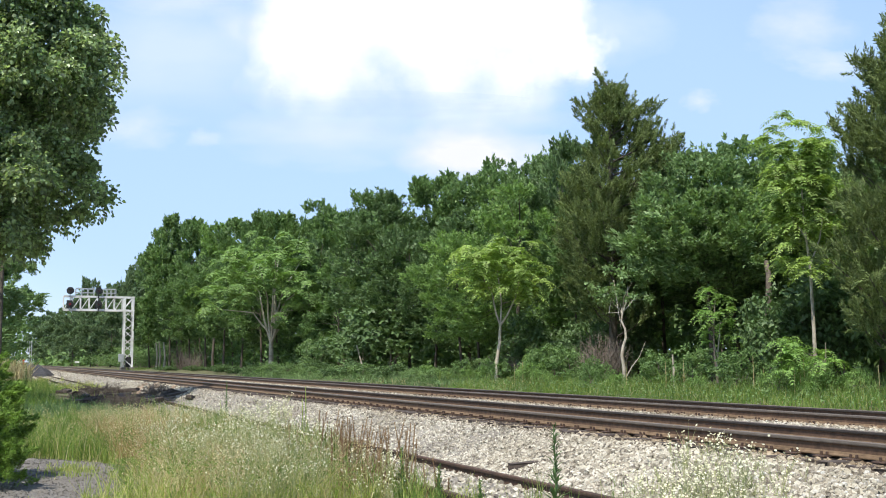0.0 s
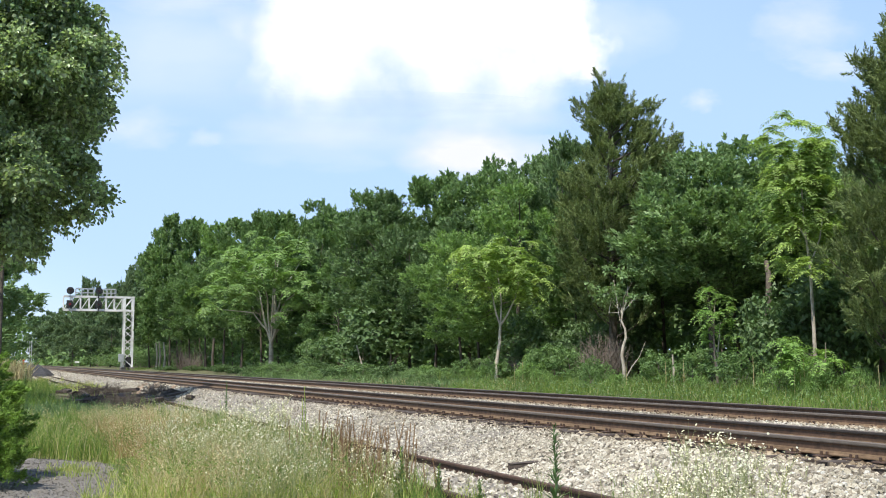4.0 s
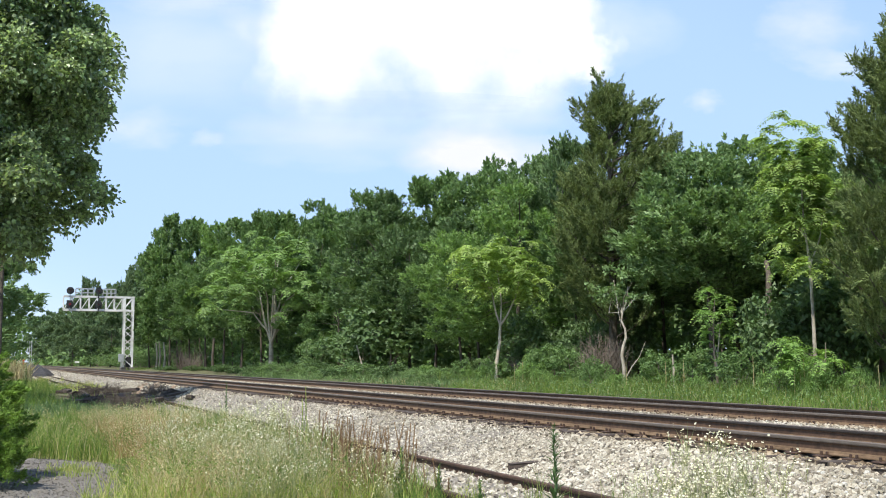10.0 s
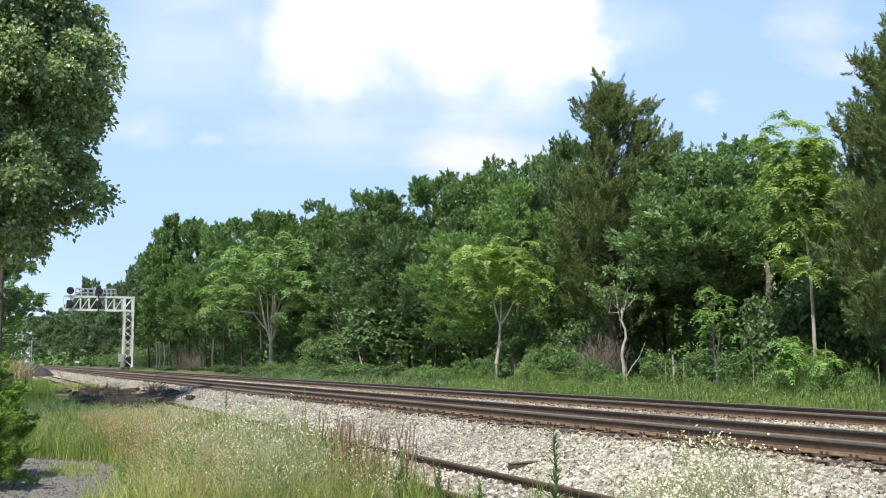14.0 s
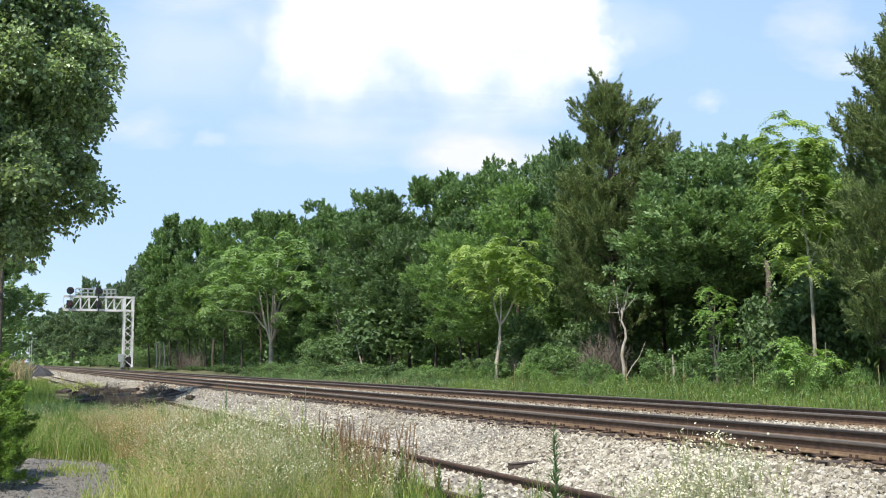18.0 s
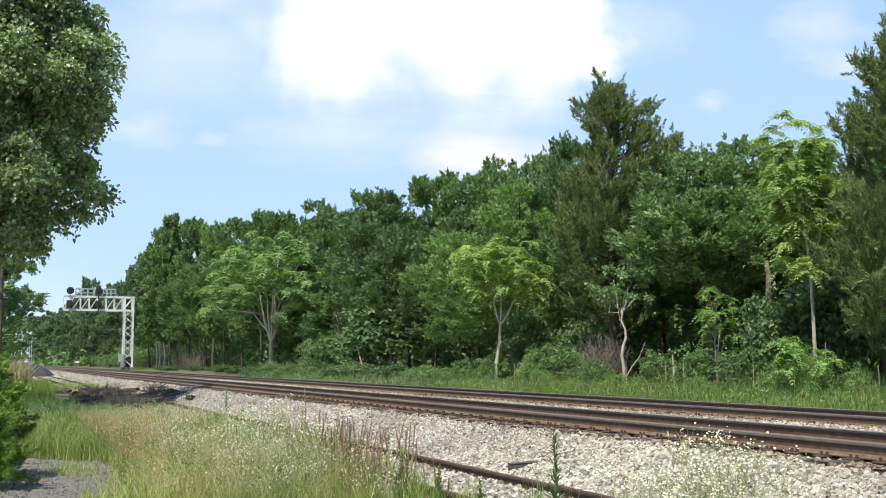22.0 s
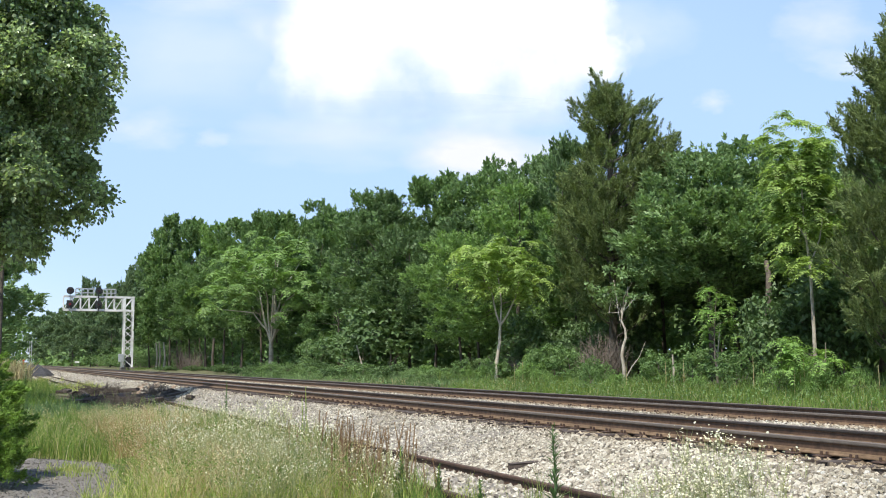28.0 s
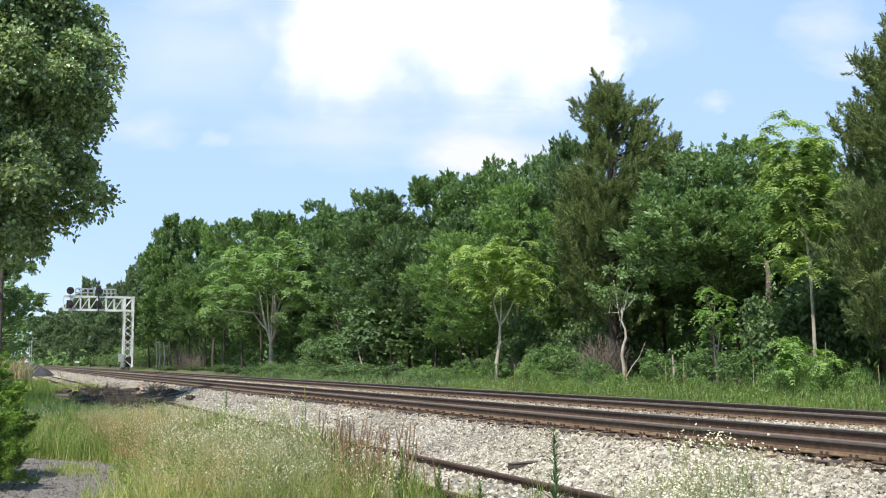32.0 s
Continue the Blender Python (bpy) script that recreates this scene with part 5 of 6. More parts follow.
def fleabane(name, label, spots, lo, hi, heads, seed, kind="stuff", zs=None, leafy=6, size=0.017):
    """Daisy fleabane: thin stems with narrow leaves and loose white heads."""
    rng = np.random.default_rng(seed)
    n = len(spots)
    z = ground_z(spots[:, 0]) - 0.02 if zs is None else zs
    h = rng.uniform(lo, hi, n)
    t = tagged(new(name), label, "wildflower", kind=kind)
    top = np.stack([spots[:, 0] + rng.normal(0, 0.06, n), spots[:, 1] + rng.normal(0, 0.06, n), z + h], 1)
    sv, sf = blades(rng, spots, z, h * 0.98, np.full(n, 0.006), 0.06)
    k = np.repeat(np.arange(n), heads)
    tips = top[k] + rng.normal(0, 1, (n * heads, 3)) * np.array([0.06, 0.06, 0.055])
    bv, bf = leaves(top[k] - np.array([0, 0, 0.16]), tips - top[k] + np.array([0, 0, 0.16]), rng.normal(size=(n * heads, 3)), np.linalg.norm(tips - top[k] + np.array([0, 0, 0.16]), axis=1), np.full(n * heads, 0.0045))
    j = np.repeat(np.arange(n), leafy)
    at = np.concatenate([spots[j], (z[j] + h[j] * rng.uniform(0.1, 0.85, n * leafy)).reshape(-1, 1)], 1)
    out = sphere_dirs(rng, n * leafy)
    out[:, 2] = np.abs(out[:, 2]) + 0.25
    lv, lf = leaves(at, out, np.tile([0, 0, 1.0], (n * leafy, 1)), rng.uniform(0.05, 0.12, n * leafy), np.full(n * leafy, 0.014), 0.1, 0.2)
    child("stalk", mesh_of("stalk", *merge((sv, sf), (bv, bf), (lv, lf)), FLEABANE_STEM), t)
    child("bloom", mesh_of("bloom", *flower_rows(rng, tips, size * rng.uniform(0.7, 1.3, n * heads)), PETAL), t, "small white daisy heads")["kind"] = "stuff"
    return t


white = off_drive(np.concatenate([patchy(rng, 2600, 1.6, 4.9, 14.2, 27, 0.8, 0.12, 12), scatter(rng, 160, 1.2, 4.9, 14.2, 30), patchy(rng, 1000, 2.3, 4.8, 12.8, 18.0, 1.3, 0.1, 13)]))
white = white[rng.random(len(white)) < np.clip((white[:, 0] / np.sqrt(white[:, 1] / 18) - 1.9) / 1.6, 0.05, 0.65)]
meadow_flowers = fleabane("wildflowers", "white daisy fleabane scattered through the meadow grass", white, 0.4, 0.85, 12, 91, size=0.0135)
clumps = []
for x, y, count, lo, hi, seed in (
        (5.75, 8.75, 24, 0.55, 1.12, 101), (6.0, 8.7, 28, 0.55, 1.12, 102), (6.15, 8.75, 26, 0.45, 1.02, 103), (5.4, 9.0, 20, 0.4, 0.85, 104), (5.9, 8.2, 28, 0.45, 0.95, 107),
        (6.05, 8.4, 28, 0.45, 0.95, 108), (5.5, 8.5, 22, 0.35, 0.8, 109), (3.95, 16.8, 44, 0.7, 1.32, 105), (3.6, 17.6, 40, 0.6, 1.15, 110), (4.4, 13.2, 16, 0.3, 0.6, 106), (5.75, 17.6, 14, 0.2, 0.42, 120), (4.3, 15.9, 30, 0.5, 0.95, 118), (3.3, 15.8, 34, 0.5, 0.9, 119)):
    r = np.random.default_rng(seed)
    p = np.stack([r.normal(x, 0.16, count), r.normal(y, 0.2, count)], 1)
    clumps.append(fleabane("fleabane_clump", "clump of white daisy fleabane beside the buried siding", p, lo, hi, 9, seed, "", np.zeros(count), 5, 0.021 if x > 5 else 0.018))
    clumps[-1]["group"] = "fleabane clumps"


def horseweed(x, y, h, seed, label, thick=0.07, mat=None, z=0.0):
    """A single upright stalk crowded with narrow leaves."""
    rng = np.random.default_rng(seed)
    t = tagged(new("horseweed"), label, "weed", "single tall weeds")
    t.location = (x, y, z)
    v, f = tubes([stem([(0, 0, -0.02), (0.01, 0, h * 0.5), (-0.01, 0, h)], 0.012, 0.005)], 5)
    child("stalk", mesh_of("stalk", v, f, mat or GRASS), t)
    n = 130 if mat else 210
    s = rng.random(n)
    at = np.stack([rng.normal(0, 0.006, n), rng.normal(0, 0.006, n), h * (0.15 + 0.85 * s)], 1)
    out = sphere_dirs(rng, n)
    out[:, 2] = np.abs(out[:, 2]) * 0.8 + 0.55
    ln = thick * (1.5 - s) * rng.uniform(0.7, 1.3, n)
    child("stalk_leaves", mesh_of("stalk_leaves", *leaves(at, out, np.tile([0, 0, 1.0], (n, 1)), ln, ln * 0.17, 0.1, 0.1), mat or LEAF_BROAD), t)
    return t


weeds = [horseweed(5.38, 10.6, 1.12, 111, "upright dark green horseweed by the siding rail", 0.13, LEAF_DARK_AND_SHADE), horseweed(4.55, 17.3, 1.38, 112, "tall thin seeding weed above the flowers", 0.05),
         horseweed(4.6, 24.5, 0.95, 113, "thin brown weed stalk at the ballast's foot", 0.05), horseweed(4.62, 13.1, 0.75, 114, "leafy green weed by the siding", 0.08),
         horseweed(4.75, 12.2, 0.6, 115, "leafy green weed by the siding", 0.08), horseweed(4.9, 11.4, 0.5, 116, "leafy green weed by the siding", 0.08), horseweed(1.95, 66.0, 1.6, 117, "thin weed stalk in the grass", 0.12),
         horseweed(6.55, 34.0, 1.25, 122, "tall dark weed stalk on the ballast", 0.1, LEAF_DARK_AND_SHADE), horseweed(4.55, 17.5, 1.2, 123, "tall thin seeding weed above the flowers", 0.05)]
rng = np.random.default_rng(121)
dock = []
for i in range(135):
    x, y = rng.normal(4.72, 0.27), rng.normal(15.9, 1.2)
    dock.append(horseweed(x, y, rng.uniform(0.35, 1.05), 230 + i, "dry reddish-brown dock stalk in seed", 0.05, DOCK_RED))
    dock[-1].name = "dock_stalk"
    dock[-1].rotation_euler = (rng.normal(0, 0.1), rng.normal(0, 0.1), rng.uniform(0, 6))
    dock[-1]["group"] = "dry dock stalks"
for i in range(16):
    x, y = rng.uniform(19.2, 20.8), rng.uniform(21, 42)
    dry_stalk = horseweed(x, y, rng.uniform(0.55, 1.15), 170 + i, "pale dry weed stalk in the verge grass", 0.03, GRASS_DRY, float(ground_z(x)))
    dry_stalk.name = "dry_stalk"
    dry_stalk["group"] = "dry stalks of the verge"
rusty = patchy(rng, 3200, 2.1, 3.5, 17.5, 27, 0.6, 0.0, 21)
grass("seeding_grass", "reddish-brown seeding grass in the meadow", rusty, 0.4, 0.75, 0.008, GRASS_RUST, 89)
green = off_drive(scatter(rng, 7000, -0.5, 2.7, 21, 30.5))
grass("green_grass", "yellow-green grass around the gravel patch", green, 0.3, 0.62, 0.013, GRASS_FRESH, 96)
dark = np.concatenate([patchy(rng, 4500, 1.2, 4.0, 36, 52, 0.2, -0.05, 25), scatter(rng, 3000, 0.6, 4.4, 31, 40)])
# dark weeds whose colour also carries the shadow of the near-side trees
grass("rank_weeds", "dark rank weeds with the trees' shade put into their colour", dark, 0.12, 0.5, 0.024, LEAF_DARK_AND_SHADE, 90)

herb = shrub("leafy_weed", 48, 30, 60, 0.09, LEAF_HEDGE, 1.2, 2.2)
rng = np.random.default_rng(49)
for i in range(24):
    x, y = rng.uniform(1.8, 4.8), rng.uniform(14.5, 32)
    w = copy_thing(herb, pose(x, y, 0.0, 0, 0, rng.uniform(0, 360)))
    k = rng.uniform(0.12, 0.24)
    w.scale = (k * 0.8, k * 0.8, k)
    tagged(w, "leafy yellow-green weed among the flowers", "weed", "leafy weeds of the meadow")
for o in (*herb.children, herb):
    bpy.data.objects.remove(o)

# ---- loose things by the tracks ----
def old_tie(x, y, z, length, turn, tilt, seed, label):
    r = random.Random(seed)
    bm = box(bmesh.new(), (length, 0.22, 0.16), (0, 0, 0), bevel=0.02)
    for v in bm.verts:
        v.co += Vector((r.uniform(-0.07, 0.07), r.uniform(-0.02, 0.02), r.uniform(-0.02, 0.02)))
    me = bpy.data.meshes.new("discarded_tie")
    bm.to_mesh(me)
    bm.free()
    me.materials.append(TIE if "dark" in label else SPLIT_WOOD if "orange" in label else OLD_TIE)
    ob = new("discarded_tie", me)
    ob.matrix_world = pose(x, y, z, 0, tilt, turn)
    return tagged(ob, label, "railway tie", "discarded ties")


old_tie(7.55, 15.5, float(bed_z(7.55)) - 0.035, 0.75, -22, -6, 1, "short broken piece of dark tie on the ballast")
r = random.Random(9)
for i in range(30):
    x, y = r.uniform(5.6, 7.9), r.uniform(46, 58)
    old_tie(x, y, float(bed_z(x)) + r.uniform(0.0, 0.12), r.uniform(0.6, 1.7), r.gauss(35, 30), r.uniform(-8, 8), 20 + i, "weathered grey tie thrown on the ballast shoulder" if i % 3 else "rotten dark tie thrown on the ballast shoulder")
for i in range(46):
    x, y = r.uniform(3.6, 6.2), r.uniform(44, 66)
    old_tie(x, y, float(bed_z(x)) + r.uniform(0.06, 0.34) if x > 4.3 else r.uniform(0.06, 0.3), r.uniform(0.5, 1.6), r.gauss(70, 45), r.uniform(-7, 7), 60 + i, "rotten dark tie heaped beside the siding")
for i in range(26):
    x, y = r.uniform(6.6, 8.3), r.uniform(54, 66)
    ob = old_tie(x, y, float(bed_z(x)) + 0.05, r.uniform(0.4, 0.8), r.uniform(0, 180), r.uniform(-25, 25), 120 + i, "split chunk of orange-brown wood on the ballast")
    ob.scale = (0.6, 0.9, 0.8)
    ob.name = "wood_chunk"

bm = bmesh.new()
bmesh.ops.create_grid(bm, x_segments=26, y_segments=26, size=1.0)
for v in bm.verts:
    d = min(1.0, v.co.length)
    v.co.z = 1.55 * (1 - d * d) ** 1.2 + 0.22 * noise.noise(v.co * 4) - 0.1
    v.co.x, v.co.y = v.co.x * 2.4, v.co.y * 6.0
me = bpy.data.meshes.new("cinder_heap")
bm.to_mesh(me)
bm.free()
me.materials.append(CINDER)
heap = tagged(new("cinder_heap", me), "low dark heap of cinders beside the ballast", "heap")
heap.location = (5.4, 146.0, 0.0)
straw = scatter(np.random.default_rng(140), 1800, 1.2, 3.3, 95, 125)
grass("straw_grass", "tall dry straw-coloured grass by the heap", straw, 0.8, 1.9, 0.05, GRASS_DRY, 141)


def far_mast():
    t = tagged(new("lattice_mast"), "distant galvanised lattice signal mast", "railway signal")
    t.location = (7.0, 222.0, 0.0)
    for x, y in ((-0.35, -0.35), (0.35, -0.35), (0.0, 0.4)):
        bm = bmesh.new()
        bar(bm, (x, y, 0), (x, y, 5.6), 0.09)
        part("leg", bm, GALV, t)
    for i in range(7):
        bm = bmesh.new()
        bar(bm, (-0.35, -0.35, 0.4 + 0.75 * i), (0.35, -0.35, 1.1 + 0.75 * i), 0.07)
        part("brace", bm, GALV, t)
    m = tagged(new("marker_post"), "red and white marker post beside the track", "post")
    m.location = (5.9, 216.0, 0.0)
    bm = bmesh.new()
    rod(bm, (0, 0, 0), (0, 0, 1.1), 0.16)
    part("lower_band", bm, WHITE_STEEL, m, "white lower half")
    bm = bmesh.new()
    rod(bm, (0, 0, 1.1), (0, 0, 2.3), 0.16)
    part("upper_band", bm, RED_PAINT, m, "red upper half")
    s = tagged(new("track_sign"), "small white sign on a dark post beyond the tracks", "sign")
    s.location = (17.6, 256.0, 0.5)
    part("sign_post", box(bmesh.new(), (0.1, 0.1, 1.3), (0, 0, 0.65)), BLACK, s)
    part("sign_plate", box(bmesh.new(), (0.85, 0.05, 0.38), (0, -0.08, 1.35), bevel=0.01), WHITE_STEEL, s)


far_mast()


def deep_wood():
    """The unseen depth of the wood: dim masses of foliage behind the front trees, too dense to count."""
    rng = np.random.default_rng(150)
    n = 34000
    y = 12 + 520 * rng.random(n) ** 1.7
    x = np.where(rng.random(n) < 0.35, 27, 33) + rng.uniform(0, 13, n) - np.clip((y - 120) / 25, 0, 8)
    top = np.where(x > 33 - np.clip((y - 120) / 25, 0, 8), np.clip(6.0 + 0.085 * y, 6.5, 17.5), 4.5)
    z = 0.8 + top * rng.random(n) ** 0.8 * rng.uniform(0.75, 1.0, n)
    base = np.stack([x, y, z], 1)
    size = rng.uniform(0.2, 0.42, n) * (1 + y / 70)
    v, f = leaves(base, sphere_dirs(rng, n), sphere_dirs(rng, n) + np.array([-0.4, -0.4, 0.6]), size, size * 0.75, 0.12, 0.1)
    m = 38000
    low = np.stack([rng.uniform(29, 41, m), rng.uniform(14, 112, m), 0.8 + rng.random(m) * 5], 1)
    size = rng.uniform(0.22, 0.42, m)
    under = leaves(low, sphere_dirs(rng, m), sphere_dirs(rng, m), size, size * 0.8, 0.12, 0.1)
    m = 15000
    shade = np.stack([rng.uniform(24.5, 29, m), rng.uniform(88, 185, m), 0.7 + rng.random(m) * 3.6], 1)
    size = rng.uniform(0.25, 0.45, m)
    under = merge(under, leaves(shade, sphere_dirs(rng, m), sphere_dirs(rng, m), size, size * 0.8, 0.12, 0.1))
    m = 6500
    back = np.stack([rng.uniform(42, 47, m), rng.uniform(8, 150, m), 0.8 + rng.random(m) * 6.5], 1)
    size = rng.uniform(0.7, 1.2, m)
    back = leaves(back, sphere_dirs(rng, m), sphere_dirs(rng, m), size, size * 0.8, 0.12, 0.1)
    m = 5000
    end = np.stack([rng.uniform(-60, 60, m), rng.uniform(520, 580, m), 1 + rng.random(m) * 20], 1)
    size = rng.uniform(1.5, 2.6, m)
    v, f = merge((v, f), under, back, leaves(end, sphere_dirs(rng, m), sphere_dirs(rng, m), size, size * 0.8, 0.12, 0.1))
    tagged(new("deep_wood", mesh_of("deep_wood", v, f, LEAF_BROAD)), "dim depth of the wood behind its front trees", "woodland", kind="stuff")


deep_wood()


# ---- clouds ----
def cloud_material(name, dense, edge, warp, scale, white, shade, base):
    """Backdrop cloud: a glowing soft-edged sheet, thinned towards its rim by noise; base is where its flat underside begins."""
    m, n, links, p = material(name)
    n.remove(p)
    tc = n.new("ShaderNodeTexCoord")
    info = n.new("ShaderNodeObjectInfo")
    shift = n.new("ShaderNodeVectorMath")
    shift.operation = "MULTIPLY_ADD"
    links.new(info.outputs["Random"], shift.inputs[0])
    shift.inputs[1].default_value = (17, 9, 5)
    links.new(tc.outputs["Object"], shift.inputs[2])

    def math_node(op, a, b=None, clamp=False):
        k = n.new("ShaderNodeMath")
        k.operation, k.use_clamp = op, clamp
        for slot, v in ((0, a), (1, b)):
            if isinstance(v, (int, float)):
                k.inputs[slot].default_value = v
            elif v is not None:
                links.new(v, k.inputs[slot])
        return k.outputs[0]

    def puffs(s, detail, rough):
        t = n.new("ShaderNodeTexNoise")
        t.inputs["Scale"].default_value, t.inputs["Detail"].default_value, t.inputs["Roughness"].default_value = s, detail, rough
        links.new(shift.outputs[0], t.inputs["Vector"])
        return math_node("SUBTRACT", t.outputs["Fac"], 0.5)

    ln = n.new("ShaderNodeVectorMath")
    ln.operation = "LENGTH"
    links.new(tc.outputs["Object"], ln.inputs[0])
    sep = n.new("ShaderNodeSeparateXYZ")
    links.new(tc.outputs["Object"], sep.inputs[0])
    big = puffs(scale, 7, 0.55)
    r = math_node("ADD", ln.outputs["Value"], math_node("MULTIPLY", big, warp))
    a = math_node("DIVIDE", math_node("SUBTRACT", 0.86, r), edge, True)
    low = math_node("DIVIDE", math_node("SUBTRACT", math_node("ADD", sep.outputs["Y"], math_node("MULTIPLY", big, 0.14)), base), 0.2, True)
    a = math_node("MULTIPLY", math_node("MULTIPLY", a, low), dense)
    rim = math_node("DIVIDE", math_node("SUBTRACT", 1.0, ln.outputs["Value"]), 0.08, True)
    a = math_node("MULTIPLY", a, rim)
    lit = math_node("DIVIDE", math_node("ADD", math_node("SUBTRACT", sep.outputs["Y"], base), math_node("MULTIPLY", puffs(scale * 1.7, 5, 0.5), 0.8)), 0.5, True)
    e = n.new("ShaderNodeEmission")
    links.new(mix(n, links, lit, shade, white), e.inputs["Color"])
    tr = n.new("ShaderNodeBsdfTransparent")
    s = n.new("ShaderNodeMixShader")
    links.new(a, s.inputs[0])
    links.new(tr.outputs[0], s.inputs[1])
    links.new(e.outputs[0], s.inputs[2])
    links.new(s.outputs[0], n["Material Output"].inputs["Surface"])
    return m


CLOUD_BASE = cloud_material("cloud_base", 0.6, 0.9, 0.9, 1.5, (0.46, 0.59, 0.82), (0.43, 0.56, 0.80), -2.0)
CUMULUS = cloud_material("cumulus", 1.0, 0.24, 0.85, 2.2, (0.92, 0.92, 0.92), (0.42, 0.57, 0.80), -0.6)
PUFF = cloud_material("low_puff", 0.8, 0.6, 0.9, 1.5, (0.80, 0.78, 0.82), (0.50, 0.61, 0.79), -0.8)
VEIL = cloud_material("summer_haze", 0.85, 0.6, 0.3, 1.3, (0.395, 0.565, 0.88), (0.32, 0.575, 0.885), -2.0)
WISP = cloud_material("cloud_wisp", 0.42, 0.9, 1.2, 1.8, (0.80, 0.80, 0.85), (0.62, 0.70, 0.84), -1.2)
HAZE = cloud_material("thin_haze", 0.5, 0.8, 0.9, 1.6, (0.66, 0.73, 0.83), (0.56, 0.67, 0.82), -2.0)


def sky_point(side, rise, dist):
    """A point of the far sky: side and rise are tangents from the view's middle."""
    d = VIEW.to_3x3() @ Vector((side, rise, -1.0))
    return Vector(EYE) + d * dist


clouds = []


def cloud(side, rise, w, h, mat, label, dist):
    bm = bmesh.new()
    bmesh.ops.create_grid(bm, x_segments=8, y_segments=8, size=1.0)
    for v in bm.verts:
        v.co.z = -0.06 * (v.co.x ** 2 + v.co.y ** 2)
    me = bpy.data.meshes.new("cloud")
    bm.to_mesh(me)
    bm.free()
    me.materials.append(mat)
    ob = new("cloud", me)
    ob.scale = (w * dist, h * dist, 100.0)
    tagged(ob, label, "cloud", "drifting clouds", "structure")
    clouds.append((ob, side, rise, dist))


cloud(-0.010, 0.203, 0.190, 0.185, CUMULUS, "large white cumulus with a flat blue-grey base", 3600)
cloud(0.090, 0.172, 0.068, 0.062, CUMULUS, "white cumulus lobe with ragged edges", 3605)
cloud(-0.080, 0.158, 0.085, 0.06, CUMULUS, "white cumulus lobe with ragged edges", 3610)
cloud(-0.150, 0.195, 0.05, 0.03, WISP, "ragged wisp beside the large cloud", 3612)
cloud(-0.04, 0.126, 0.15, 0.016, CLOUD_BASE, "blue-grey underside of the large cumulus", 3598)
cloud(0.030, 0.082, 0.095, 0.038, PUFF, "soft pinkish-white low cloud over the trees", 3640)
cloud(0.080, 0.129, 0.028, 0.011, WISP, "small white cloud fragment", 3620)
cloud(0.035, 0.115, 0.095, 0.028, WISP, "thin strip of white cloud", 3630)
cloud(-0.262, 0.105, 0.052, 0.024, WISP, "small soft white cloud", 3632)
cloud(-0.205, 0.096, 0.02, 0.01, WISP, "small white cloud fragment", 3634)
cloud(0.228, 0.128, 0.02, 0.013, WISP, "small white cloud fragment", 3636)
cloud(0.15, 0.190, 0.07, 0.045, HAZE, "thin pale cloud", 3625)
cloud(0.316, 0.192, 0.06, 0.035, WISP, "thin pale cloud", 3645)
cloud(0.345, 0.160, 0.05, 0.018, WISP, "thin pale cloud", 3650)
cloud(-0.09, 0.10, 0.13, 0.04, WISP, "broad thin pale cloud under the cumulus", 3655)
cloud(-0.22, 0.17, 0.16, 0.075, HAZE, "broad thin pale cloud", 3660)
cloud(-0.21, 0.218, 0.09, 0.02, WISP, "thin white cloud", 3680)
cloud(-0.05, 0.10, 1.1, 0.62, VEIL, "broad veil of thin summer haze", 3760)


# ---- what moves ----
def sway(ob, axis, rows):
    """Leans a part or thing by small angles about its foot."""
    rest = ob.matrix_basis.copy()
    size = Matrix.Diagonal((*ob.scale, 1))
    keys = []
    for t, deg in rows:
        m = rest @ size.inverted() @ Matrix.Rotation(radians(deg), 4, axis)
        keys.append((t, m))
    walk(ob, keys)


LEAN = (-0.366, -0.93, 0.0)


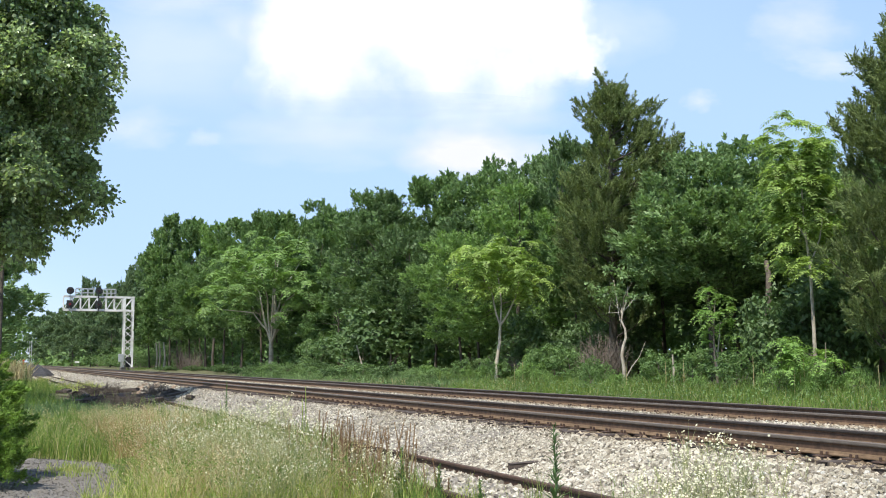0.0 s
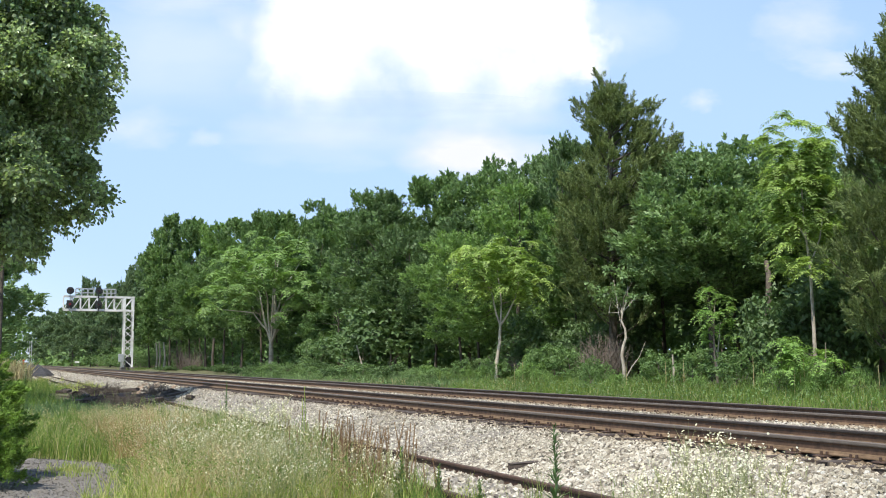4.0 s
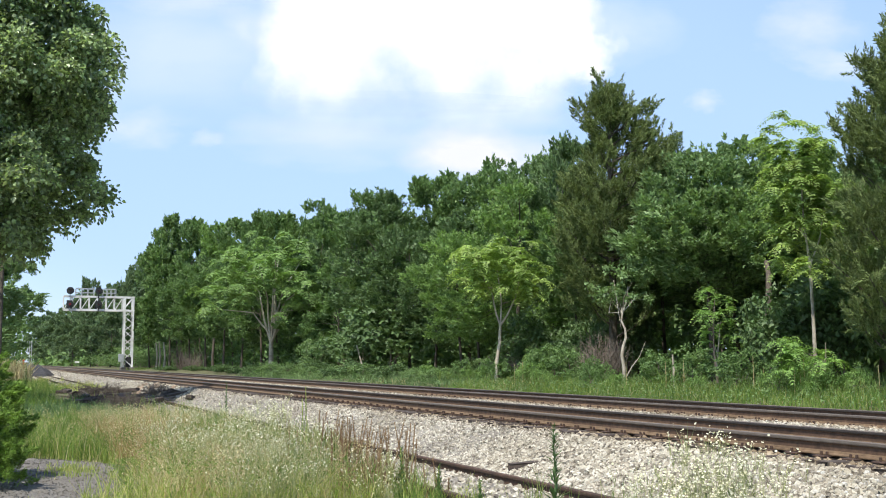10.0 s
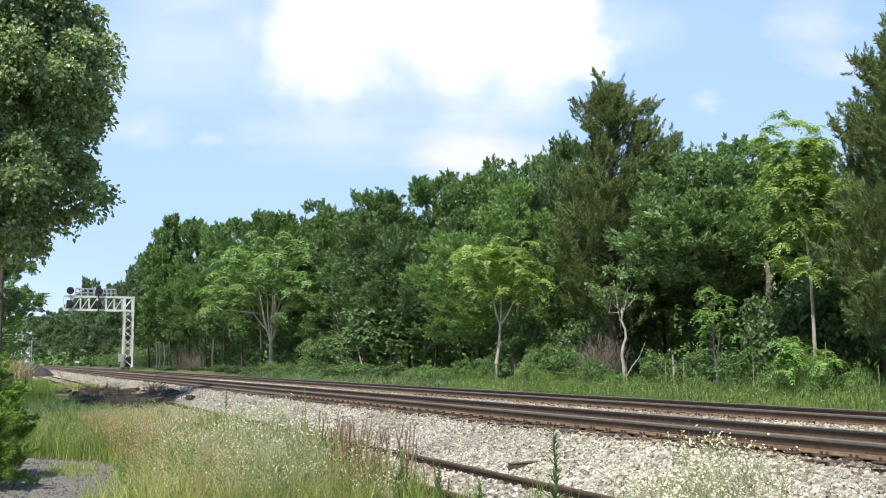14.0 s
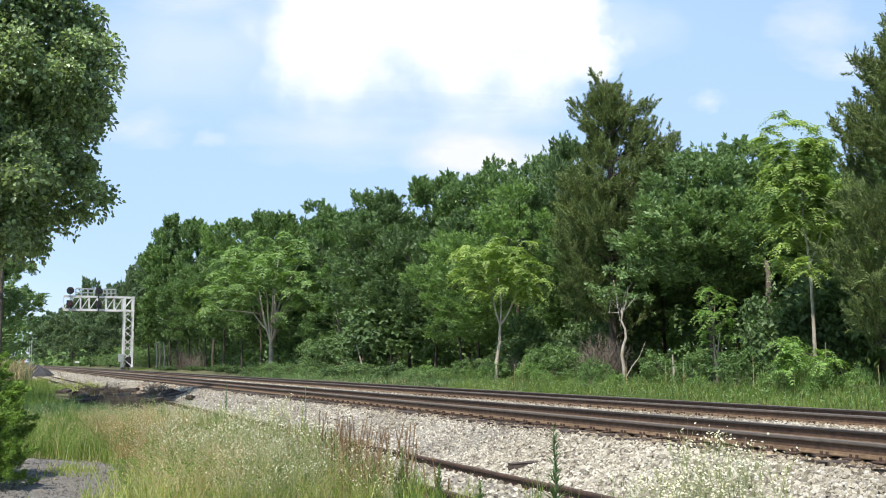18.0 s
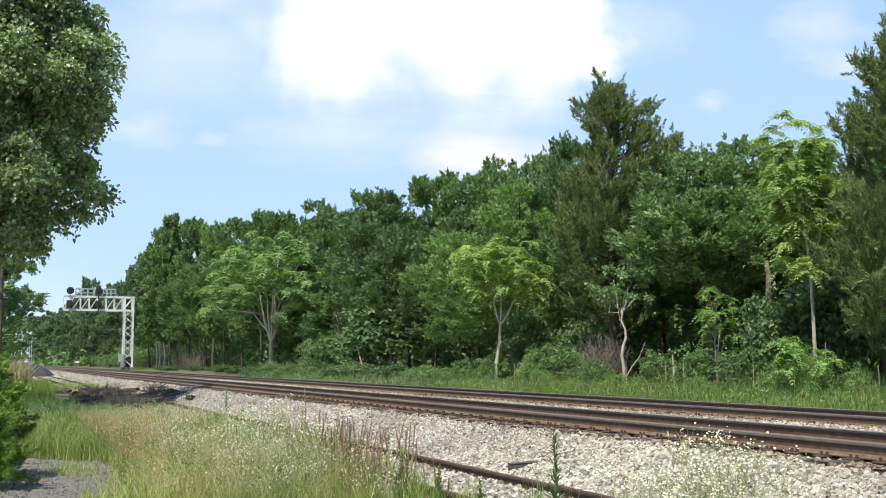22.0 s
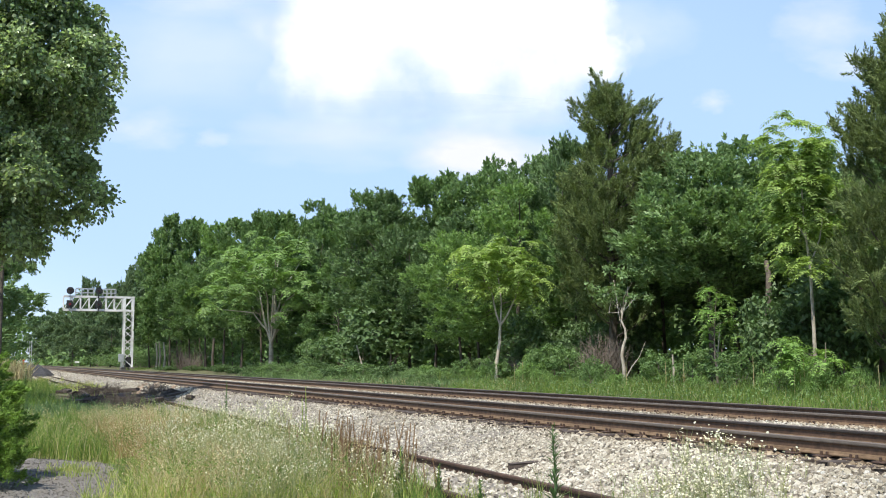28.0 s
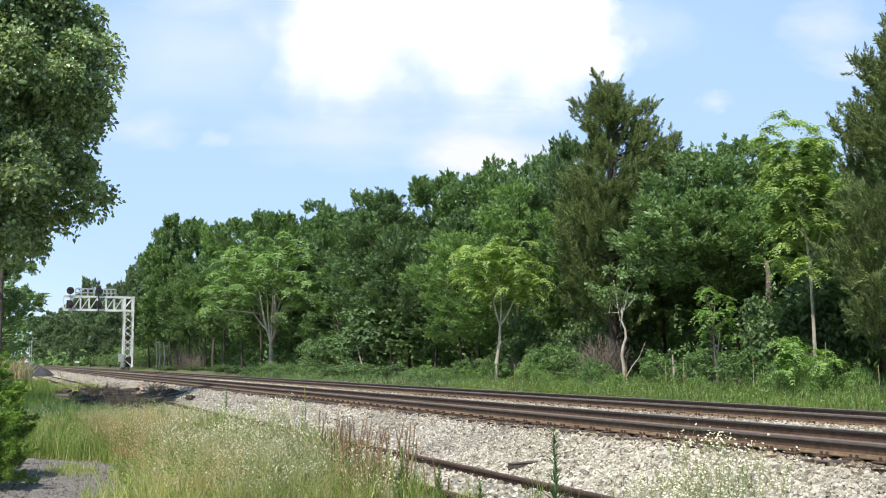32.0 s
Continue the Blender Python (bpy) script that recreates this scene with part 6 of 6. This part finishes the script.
def motions():
    crown = {o.name.split(".")[0]: o for o in cedar.children}["crown"]
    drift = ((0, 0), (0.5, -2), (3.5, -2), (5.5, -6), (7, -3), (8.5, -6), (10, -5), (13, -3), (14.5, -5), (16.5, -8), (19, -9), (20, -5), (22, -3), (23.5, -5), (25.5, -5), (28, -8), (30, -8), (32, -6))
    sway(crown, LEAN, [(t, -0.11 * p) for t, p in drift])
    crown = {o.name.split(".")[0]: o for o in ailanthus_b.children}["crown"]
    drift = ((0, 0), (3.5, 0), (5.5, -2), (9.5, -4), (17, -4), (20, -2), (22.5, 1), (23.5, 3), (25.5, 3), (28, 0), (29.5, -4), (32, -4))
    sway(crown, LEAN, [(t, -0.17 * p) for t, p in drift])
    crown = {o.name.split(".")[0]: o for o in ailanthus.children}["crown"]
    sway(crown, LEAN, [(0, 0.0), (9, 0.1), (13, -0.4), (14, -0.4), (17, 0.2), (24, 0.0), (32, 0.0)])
    boughs = {o.name.split(".")[0]: o for o in pear.children}["outer_crown"]
    sway(boughs, LEAN, [(0, 0.0), (1, 0.15), (2, 0.0), (3.5, -0.1), (5.5, 0.15), (7, 0.3), (9, 0.3), (11, 0.15), (12.5, 0.0), (13.5, 0.15), (17.5, 0.3), (20, 0.15), (22.5, 0.3), (23.5, 0.0), (25, 0.4), (28, 0.0), (28.5, 0.3), (32, 0.3)])
    sway(thin, LEAN, [(0, 0.0), (3.5, 0.0), (5.5, -0.3), (8, -0.3), (9.5, 0.3), (14.5, 0.3), (17, 0.0), (20, 0.0), (20.5, -0.9), (22, -1.4), (25.5, -1.3), (27.5, -0.5), (29, -0.9), (30, -0.1), (31.5, 0.3), (32, 0.0)])
    rng = random.Random(5)
    for i, w in enumerate(weeds + clumps):
        size = 1.6 if i == 1 else 0.7
        rows = [(0.0, 0.0)]
        t = 0.6
        while t < 31.2:
            rows.append((t, rng.uniform(-0.2, 1.0) * size))
            t += rng.uniform(0.6, 1.3)
        sway(w, LEAN, rows + [(32.0, 0.3 * size)])
    for ob, side, rise, dist in clouds:
        turn = VIEW.to_quaternion().to_matrix().to_4x4()
        walk(ob, [(t, Matrix.Translation(sky_point(side + 0.0225 * (rise / 0.19) ** 1.3 * (t - 12.0) / 32.0, rise - 0.0008 * (t - 12.0) / 32.0, dist)) @ turn) for t in (0.0, 16.0, 32.0)])


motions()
